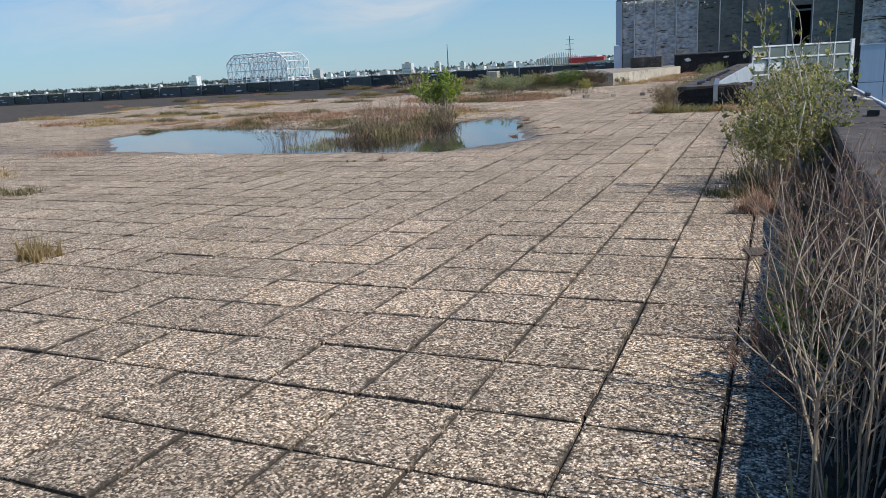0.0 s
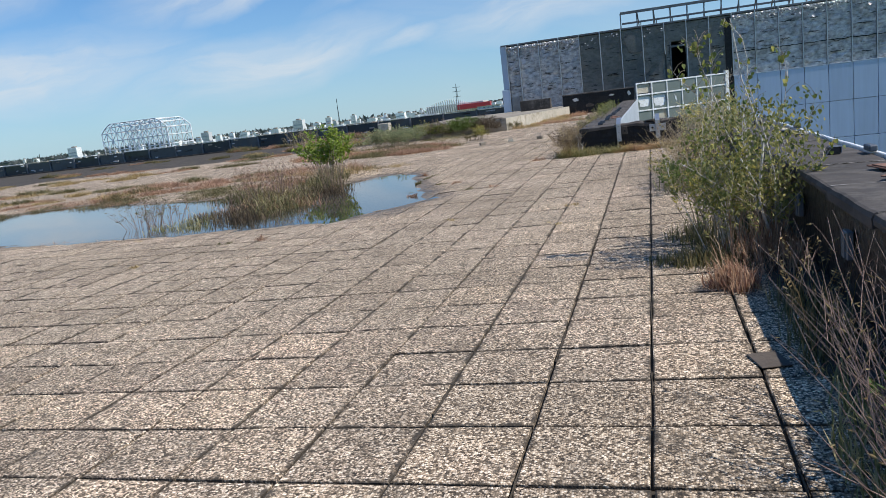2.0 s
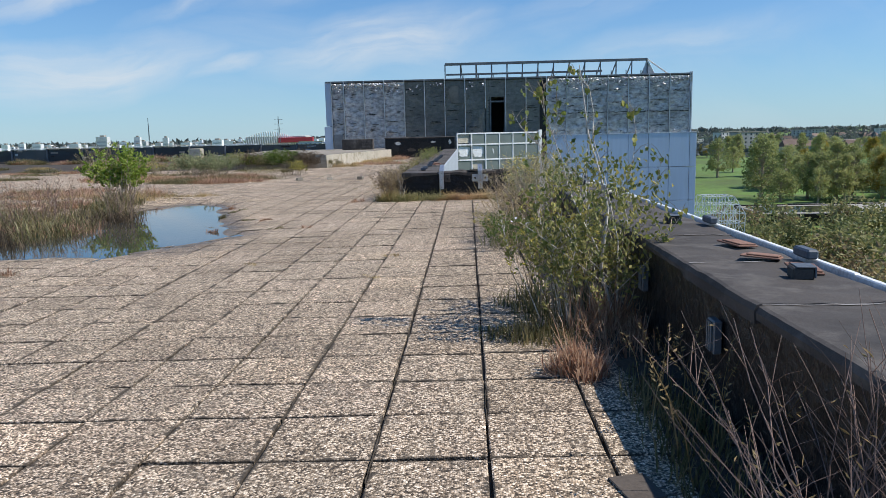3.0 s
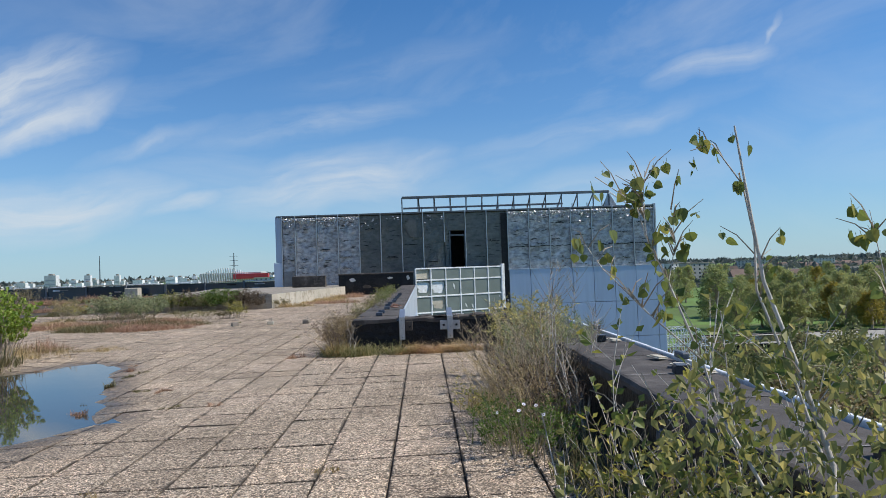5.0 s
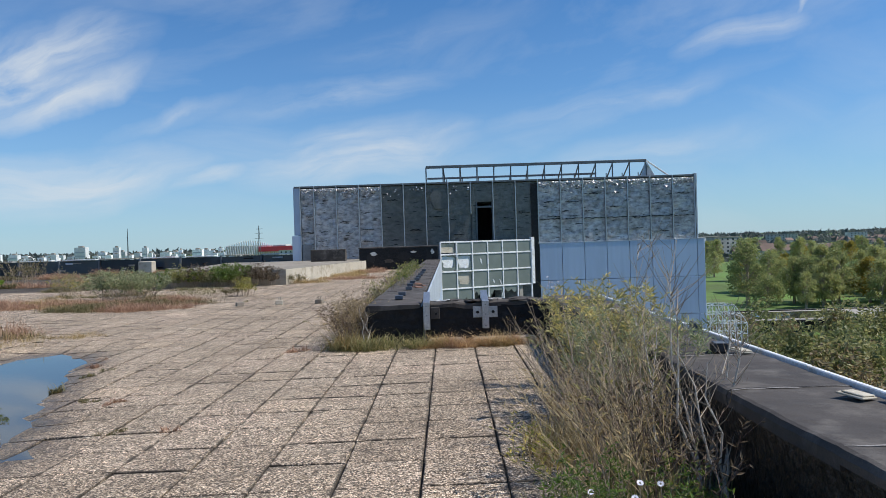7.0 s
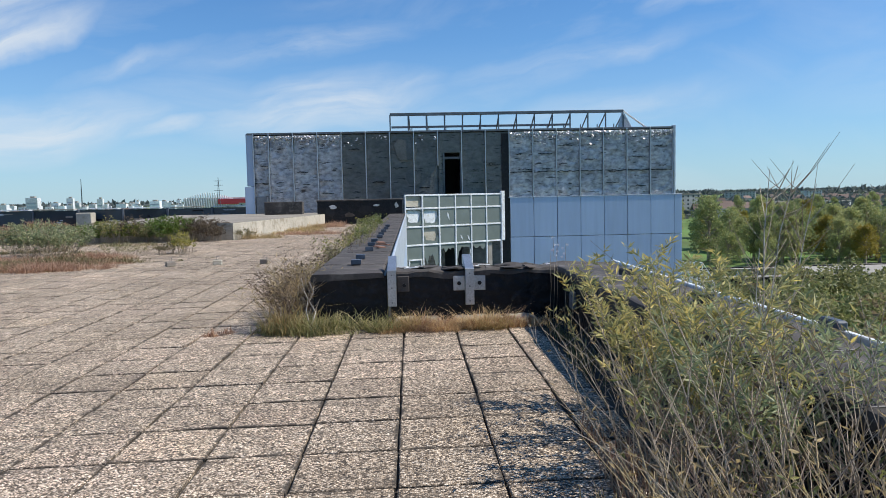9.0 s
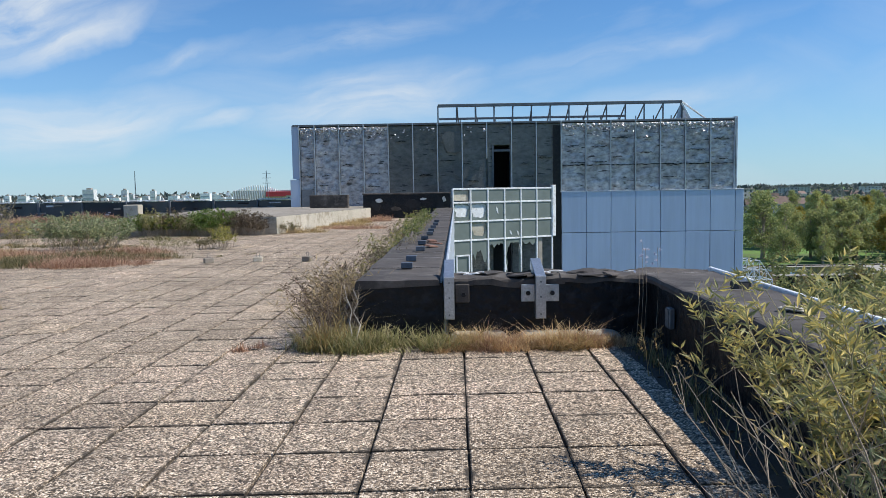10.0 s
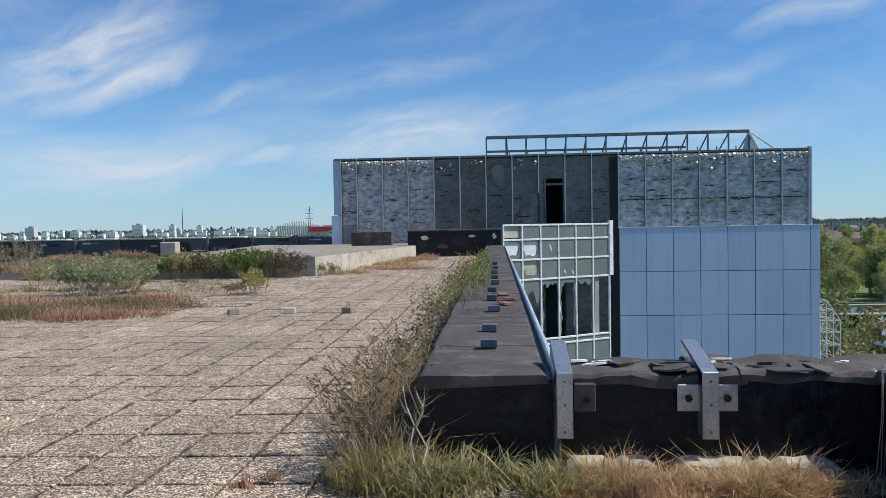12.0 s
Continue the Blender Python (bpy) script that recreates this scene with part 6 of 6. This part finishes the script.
for x, y, tn in ((-1.4, 22.4, 30), (-1.36, 22.9, 70), (-1.42, 23.5, 10)):
    roof_tile(x, y, .615, tn, 3, M_BROWN_CLAD, "broken reddish tile on the long upstand", "broken tiles on the long upstand")
for y in (7.45, 9.0, 12.05, 14.8):
    ob = box_part("edge_clip", (-.03, .03, -.09, .09, 0, .05), M_BLUEPLASTIC, None, .01)
    ob.location = (1.2, y, .66)
    tagged(ob, "blue-grey metal clip on the parapet's edge", "clip", "clips on the parapet's edge")
felt = box_part("felt_scrap", (-.075, .075, -.1, .1, 0, .008), M_OLDFELT, None, .004)
felt.matrix_world = pose(.05, 6.2, gz(.05, 6.2) + .004, 0, 0, 14)
tagged(felt, "square dusty felt scrap on the slab edge", "felt")
for x, y, m, tn in ((-4.88, 26.4, M_CONC, 10), (-3.92, 26.4, M_DUST, -15), (-5.8, 26.3, M_DUST, 30)):
    ob = thing("ballast_block", (x, y, gz(x, y)), "small weathered ballast block with a wire loop", "block", "ballast blocks on the roof")
    ob.rotation_euler = (0, 0, radians(tn))
    g = Geo()
    g.box(-.09, .09, -.07, .07, -.005, .1, .015)
    part("block", g, m, ob)
    g = Geo()
    g.tube([(-.02, 0, .1), (-.02, 0, .17), (.03, 0, .18), (.03, 0, .1)], .006, .006, 4)
    part("loop", g, M_STEEL, ob)


# ---- white lattice frames ----
def lattice(name, x0, x1, y0, y1, zs, n, label, m, rad):
    ob = thing(name, ((x0 + x1) / 2, (y0 + y1) / 2, zs[0]), label, "steel frame")
    ox, oy, oz = ob.location
    top = len(zs) - 1

    def cut(i):
        """How many tiers the rounded shoulders lack at post i."""
        return max(0, 2 - min(i, n - i))

    def xa(i):
        return x0 + (x1 - x0) * i / n - ox

    for y in (y0 - oy, y1 - oy):
        for i in range(n + 1):
            g = Geo()
            g.bar((xa(i), y, 0), (xa(i), y, zs[top - cut(i)] - oz), rad)
            part("post", g, m, ob)
            if i < n:
                for k in range(top):
                    if k >= top - max(cut(i), cut(i + 1)):
                        continue
                    g = Geo()
                    a, b = (zs[k], zs[k + 1]) if (i + k) % 2 else (zs[k + 1], zs[k])
                    g.bar((xa(i), y, a - oz), (xa(i + 1), y, b - oz), rad * .7)
                    part("brace", g, m, ob)
                if cut(i) != cut(i + 1):
                    g = Geo()
                    g.bar((xa(i), y, zs[top - cut(i)] - oz), (xa(i + 1), y, zs[top - cut(i + 1)] - oz), rad)
                    part("shoulder", g, m, ob)
        for k in range(1, top + 1):
            e = max(0, 2 - (top - k))
            g = Geo()
            g.bar((xa(e), y, zs[k] - oz), (xa(n - e), y, zs[k] - oz), rad)
            part("rail", g, m, ob)
    for i in range(n + 1):
        for k in range(1, top + 1 - cut(i)):
            g = Geo()
            g.bar((xa(i), y0 - oy, zs[k] - oz), (xa(i), y1 - oy, zs[k] - oz), rad * .7)
            part("tie", g, m, ob)
    return ob


lattice("sign_frame", -47.6, -40.8, 58.5, 62.0, (-3.0, .4, 1.3, 2.1, 2.8, 3.3, 3.6), 13, "white lattice steel frame with rounded shoulders beyond the far parapet", M_LATTICE, .075)

lattice("sign_frame", 22.2, 27.5, 79.0, 81.6, (-16.2, -10.4, -9.2, -8.1, -7.1, -6.2, -5.35), 9, "white lattice steel frame with rounded shoulders above the scrub", M_LATTICE, .06)


# ---- lower ground: annexe roof, track, trees, scrub ----
annexe = thing("annexe", (95, 146, -16), "low annexe with pale gravel roof and dark glazed rim", "building")
box_part("roof", (-42, 60, -9, 7, 1.7, 2.1), M_ROAD, annexe, .05, "pale gravel roof")
box_part("wall", (-41.6, 59.6, -8.6, 6.6, 0, 1.7), M_DKGLASS, annexe, 0, "dark glazed wall")
box_part("rim", (-42.3, 60, -9.6, -9.0, 1.3, 2.2), M_FELT_BLACK, annexe, .05)
box_part("rim", (-42.3, 60, 7, 7.3, 1.6, 2.35), M_FELT_BLACK, annexe, .05)
box_part("roof_pond", (-41, -22, -6, 5, 2.1, 2.13), M_WATER, annexe, 0, "still rainwater on the roof")


def tree_kind(name, h, w, leaf_m, seed, label, clumps=62, per=62, size=.5):
    """A tapered trunk with limbs and a crown of leaf clumps."""
    r = random.Random(seed)
    ob = thing(name, (0, 0, 0), label, "tree", "trees of the park")
    g = Geo()
    g.tube([(0, 0, -.5), (.1, 0, h * .3), (0, .1, h * .62), (.05, 0, h * .9)], w * .045 + .12, .04, 6, False)
    cents = []
    for i in range(clumps):
        f = r.uniform(.22, 1.0)
        rad = w * .5 * math.sin(math.pi * min(1, .18 + .8 * f)) ** .7
        a, q = r.uniform(0, 6.28), math.sqrt(r.uniform(.1, 1))
        c = Vector((rad * q * math.cos(a), rad * q * math.sin(a), h * f * .93))
        cents.append((c, r.uniform(.07, .17) * w))
        s = Vector((0, 0, max(.15 * h, c.z * .65)))
        g.tube([s, s.lerp(c, .5) + Vector((0, 0, .2)), c], .09, .03, 4, False)
    part("trunk", g, M_TWIG, ob, "brown trunk and limbs")
    g = Geo()
    for c, cr in cents:
        for _ in range(per):
            d = Vector((r.gauss(0, 1), r.gauss(0, 1), r.gauss(0, .8)))
            p = c + d.normalized() * cr * r.uniform(.35, 1.15)
            g.leaf(p, d + Vector((0, 0, -.3)), size * r.uniform(.6, 1.3), size * r.uniform(.4, .8), r)
    tagged(part("crown", g, leaf_m, ob), kind="stuff")
    return ob


kinds = [tree_kind("tree", 15, 8.5, M_TREE_A, 1, "tall dark green park tree"), tree_kind("tree", 14, 8, M_TREE_B, 2, "tall light green park tree"),
         tree_kind("tree", 12, 7.5, M_TREE_C, 3, "park tree turning autumn gold"), tree_kind("tree", 16, 6, M_TREE_B, 4, "slender light green park tree"),
         tree_kind("tree", 9, 9, M_TREE_A, 5, "broad dark green park tree")]
spots = [(72.5, 190, 0, 1.08), (74, 182, 4, .8), (83, 188, 1, .85), (89, 186, 3, .95), (80, 176, 1, .62), (94, 190, 0, .9), (99, 184, 2, .95), (104, 190, 1, 1.0), (110, 186, 0, .95),
         (114, 194, 3, 1.0), (119, 182, 0, .85), (125, 190, 1, .9), (131, 184, 4, 1.1), (136, 192, 0, 1.0), (87, 178, 3, .75), (96, 174, 1, .8), (101, 172, 2, .8), (107, 176, 0, .8),
         (113, 174, 1, .8), (120, 172, 2, .7), (128, 174, 0, .9), (140, 180, 3, .9), (148, 188, 1, .9), (156, 182, 0, .9), (66, 236, 4, .7), (71, 262, 2, .6)]
for i, (x, y, k, s) in enumerate(spots):
    copy_thing(kinds[k], Matrix.Translation((x, y, -16)) @ Matrix.Rotation(i * 1.3, 4, "Z") @ Matrix.Diagonal((s, s, s, 1)))

r = random.Random(44)
for i in range(64):
    x = r.uniform(84, 190)
    y = r.uniform(168, 232)
    s = r.uniform(.55, .95)
    copy_thing(kinds[r.choice((0, 1, 1, 3, 2, 0))], Matrix.Translation((x, y, -16)) @ Matrix.Rotation(i * 1.7, 4, "Z") @ Matrix.Diagonal((s, s, s, 1)))
r = random.Random(31)
for i in range(120):
    x, y = r.uniform(60, 460), r.uniform(250, 560)
    s = r.uniform(.6, 1.1)
    copy_thing(kinds[i % 5], Matrix.Translation((x, y, -16)) @ Matrix.Rotation(i * 2.1, 4, "Z") @ Matrix.Diagonal((s, s, s, 1)))
for i, k in enumerate(kinds):
    k.matrix_world = Matrix.Translation((160 + 9 * i, 196, -16))


def scrub_field(name, spots, m, label, seed, size):
    """Far scrub and woods: a mass of leaf clumps."""
    r = random.Random(seed)
    g = Geo()
    for x, y, z, rx, rz, n in spots:
        for _ in range(n):
            a, q, v = r.uniform(0, 6.28), math.sqrt(r.random()), r.random()
            p = (x + rx * q * math.cos(a), y + rx * q * math.sin(a), z + rz * (v ** .6) * math.sqrt(max(.02, 1.02 - q * q)))
            d = Vector((r.gauss(0, 1), r.gauss(0, 1), r.gauss(.2, .7)))
            g.leaf(p, d, size * r.uniform(.6, 1.4), size * r.uniform(.4, .8), r)
    return tagged(part(name, g, m), label, "scrub", kind="stuff")


r = random.Random(61)
sp = {0: [], 1: [], 2: []}
for i in range(360):
    x, y = r.uniform(20, 125), r.uniform(58, 134)
    sp[1 if y < 92 and i % 4 else i % 3].append((x, y, -16, r.uniform(1.6, 4.4), 1.6 + 6.0 * r.random() ** 2, 330))
for i in range(9):
    sp[i % 2].append((20.5 + i * 1.0, r.uniform(73, 77), -16, 2.2, 5.2 + r.uniform(-.6, .5), 420))
scrub_field("scrub", sp[0], M_SCRUB_O, "olive green scrub below the block", 1, .66)
scrub_field("scrub", sp[1], M_SCRUB, "brown autumn scrub below the block", 2, .66)
scrub_field("scrub", sp[2], M_SCRUB_D, "dark olive scrub below the block", 3, .66)
# far woods, their haze put into the leaf colour
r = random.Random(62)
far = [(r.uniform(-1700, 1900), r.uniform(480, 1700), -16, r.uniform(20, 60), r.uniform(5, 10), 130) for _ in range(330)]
scrub_field("far_woods", far, M_FARWOOD_HAZED, "distant dark woods and hedges greyed for haze", 4, 6.5)
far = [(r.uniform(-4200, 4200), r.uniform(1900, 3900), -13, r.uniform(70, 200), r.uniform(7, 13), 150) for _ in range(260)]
scrub_field("far_woods", far, M_FARWOOD_HAZED, "wooded horizon greyed for haze", 5, 17)


# ---- town ----
def house(w, d, h, rh, flat, wall_m, label):
    ob = thing("house", (0, 0, 0), label, "house", "houses of the town")
    box_part("wall", (-w / 2, w / 2, -d / 2, d / 2, 0, h), wall_m, ob)
    g = Geo()
    if flat:
        g.box(-w / 2 - .3, w / 2 + .3, -d / 2 - .3, d / 2 + .3, h, h + .6)
    else:
        g.v = [(-w / 2 - .4, -d / 2 - .4, h), (w / 2 + .4, -d / 2 - .4, h), (w / 2 + .4, d / 2 + .4, h), (-w / 2 - .4, d / 2 + .4, h), (-w / 2, 0, h + rh), (w / 2, 0, h + rh)]
        g.f = [(0, 1, 5, 4), (2, 3, 4, 5), (1, 2, 5), (3, 0, 4), (3, 2, 1, 0)]
    part("roof", g, M_ROAD if flat else M_CITYROOF, ob)
    for s in range(max(1, int(h / 3))):
        for i in range(max(2, int(w / 4))):
            x = -w / 2 + (i + .5) * w / max(2, int(w / 4))
            g = Geo()
            g.box(x - .7, x + .7, -d / 2 - .06, -d / 2 + .02, s * 3 + .9, s * 3 + 2.3)
            part("window", g, M_DKGLASS, ob)
    return ob


hk = [house(14, 10, 6, 4, False, M_CITYWALL, "white rendered house with a clay roof"), house(30, 14, 7, 0, True, M_CITYWALL, "pale flat-roofed hall in the town"),
      house(10, 9, 5, 4, False, M_CITYWALL, "small town house with a clay roof"), house(22, 12, 15, 0, True, M_CITYWALL, "pale apartment block in the town")]
r = random.Random(91)
for i in range(190):
    x, y = r.uniform(150, 900), r.uniform(440, 1250)
    if i > 150:
        x, y = r.uniform(-900, -100), r.uniform(600, 1200)
    k = r.choice((0, 0, 2, 2, 1)) if i % 15 else 3
    copy_thing(hk[k], Matrix.Translation((x, y, -16)) @ Matrix.Rotation(r.uniform(-.5, .5), 4, "Z"))
for i, (x, y) in enumerate(((205, 480), (310, 610), (235, 520), (520, 950))):
    hk[i].matrix_world = Matrix.Translation((x, y, -16))


def tower(x, y, w, h, m, label):
    ob = thing("tower_block", (x, y, -14), label, "tower block", "tower blocks on the skyline")
    box_part("wall", (-w / 2, w / 2, -w / 3, w / 3, 0, h), m, ob)
    box_part("roof", (-w / 5, w / 5, -w / 6, w / 6, h, h + 3), M_ROAD, ob)
    for s in range(int(h / 9)):
        g = Geo()
        g.box(-w * .42, w * .42, -w / 3 - .15, -w / 3 + .05, 4 + s * 7, 6.2 + s * 7)
        part("window_band", g, M_BAND_HAZED, ob)


r = random.Random(17)
# wall and window tones paled so the colour carries skyline haze
M_BAND_HAZED = surf("hazed_window_band", (.36, .39, .43), (.48, .51, .55), .02, .4, .6)
M_TOWER_HAZED = surf("hazed_tower_wall", (.68, .68, .68), (.85, .85, .84), .01, .3, .9, vary=.25)
for x, y, w, h in ((-720, 1450, 22, 29), (-655, 1460, 12, 27), (-615, 1500, 11, 25), (-1350, 1500, 26, 31), (-980, 1500, 20, 28)):
    tower(x, y, w, h, M_TOWER_HAZED, "pale tower block on the skyline")
for i in range(130):
    x = r.uniform(-900, -180) if i < 108 else r.uniform(-1900, -950)
    tower(x * 1.25, r.uniform(1350, 1900), r.uniform(7, 20), 10 + 10 * r.random() ** 3, M_TOWER_HAZED, "pale tower block on the skyline")

hall = thing("ribbed_hall", (-235, 900, -14), "wide hall with a white ribbed arched roof", "hall")
for i in range(27):
    x = -37 + 74 * i / 26
    z = 26 - 11 * (abs(x + 5) / 37) ** 1.7
    g = Geo()
    g.bar((x, 0, 8), (x - 1.5, 0, z), 1.3)
    part("rib", g, M_WHITE, hall)
box_part("roof", (-36, 38, 2, 30, 8, 20), M_CITYWALL, hall, .5)
box_part("red_wing", (6, 48, -6, 0, 12, 18), M_RED, hall, .2, "bright red glazed wing")
for x, y, h, nm in ((-389, 900, 47, "transmitter mast"), (-224, 880, 45, "power pylon")):
    ob = thing("mast", (x, y, -16), "thin grey " + nm + " on the skyline", "mast")
    for sx in (-1, 1):
        g = Geo()
        g.bar((sx * 2.2 if h < 46 else sx * .8, 0, 0), (0, 0, h), .5)
        part("leg", g, M_STEEL, ob)
    if h < 46:
        for z in (30, 36, 41):
            g = Geo()
            g.bar((-5, 0, z), (5, 0, z), .4)
            part("cross_arm", g, M_STEEL, ob)


# ---- paving slabs ----
def slab_geo(g, x0, x1, y0, y1, zf, r, jit=0.004):
    """One slab with chamfered upper edges, its four corners a little uneven."""
    c, k = 0.006, len(g.v)
    zs = [zf(x, y) + r.uniform(-jit, jit) for x, y in ((x0, y0), (x1, y0), (x1, y1), (x0, y1))]
    outer = [(x0, y0), (x1, y0), (x1, y1), (x0, y1)]
    inner = [(x0 + c, y0 + c), (x1 - c, y0 + c), (x1 - c, y1 - c), (x0 + c, y1 - c)]
    g.v += [(x, y, z - 0.05) for (x, y), z in zip(outer, zs)] + [(x, y, z - c * 0.7) for (x, y), z in zip(outer, zs)] + [(x, y, z) for (x, y), z in zip(inner, zs)]
    for i in range(4):
        j = (i + 1) % 4
        g.f += [(k + i, k + j, k + 4 + j, k + 4 + i), (k + 4 + i, k + 4 + j, k + 8 + j, k + 8 + i)]
    g.f.append((k + 8, k + 9, k + 10, k + 11))


r = random.Random(21)
GX, GY = 0.006, 0.0085            # half widths of the joints
meshes = []
for i in range(6):
    g = Geo()
    slab_geo(g, -0.25 + GX, 0.25 - GX, -0.25 + GY, 0.25 - GY, lambda x, y: 0.0, r, 0.003)
    me = g.mesh("paving_slab")
    me.materials.append(M_SLAB)
    meshes.append(me)
for i in range(8):
    for j in range(5, 36):
        x, y = -0.25 - 0.5 * i, 0.25 + 0.5 * j
        ob = new("paving_slab", r.choice(meshes))
        ob.parent = floor
        dx, dy = gz(x + .2, y) - gz(x - .2, y), gz(x, y + .2) - gz(x, y - .2)
        ob.location = (x + r.uniform(-.004, .004), y + r.uniform(-.004, .004), gz(x, y) + r.uniform(-.003, .003))
        ob.rotation_euler = (math.atan(dy / .4) + r.uniform(-.006, .006), -math.atan(dx / .4) + r.uniform(-.006, .006), r.uniform(-.006, .006))
g = Geo()
for i in range(64):
    for j in range(-16, 103):
        x, y = -0.25 - 0.5 * i, 0.25 + 0.5 * j
        if (i < 8 and 5 <= j < 36) or (x > -2.0 and y > 18.6) or (y > 35 and x < -4.6 and y > 35 + (x + 6.6) * 6.6):
            continue
        a, b = r.uniform(-.005, .005), r.uniform(-.005, .005)
        slab_geo(g, x - 0.25 + GX + .005 + a, x + 0.25 - GX - .005 + a, y - 0.25 + GY + .003 + b, y + 0.25 - GY - .003 + b, gz, r)
for j in range(-16, 37):
    slab_geo(g, 0.008, 0.5 + r.uniform(-.015, .015), 0.5 * j + GY, 0.5 * j + 0.5 - GY, gz, r)
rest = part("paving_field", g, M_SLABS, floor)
tagged(rest, kind="stuff")
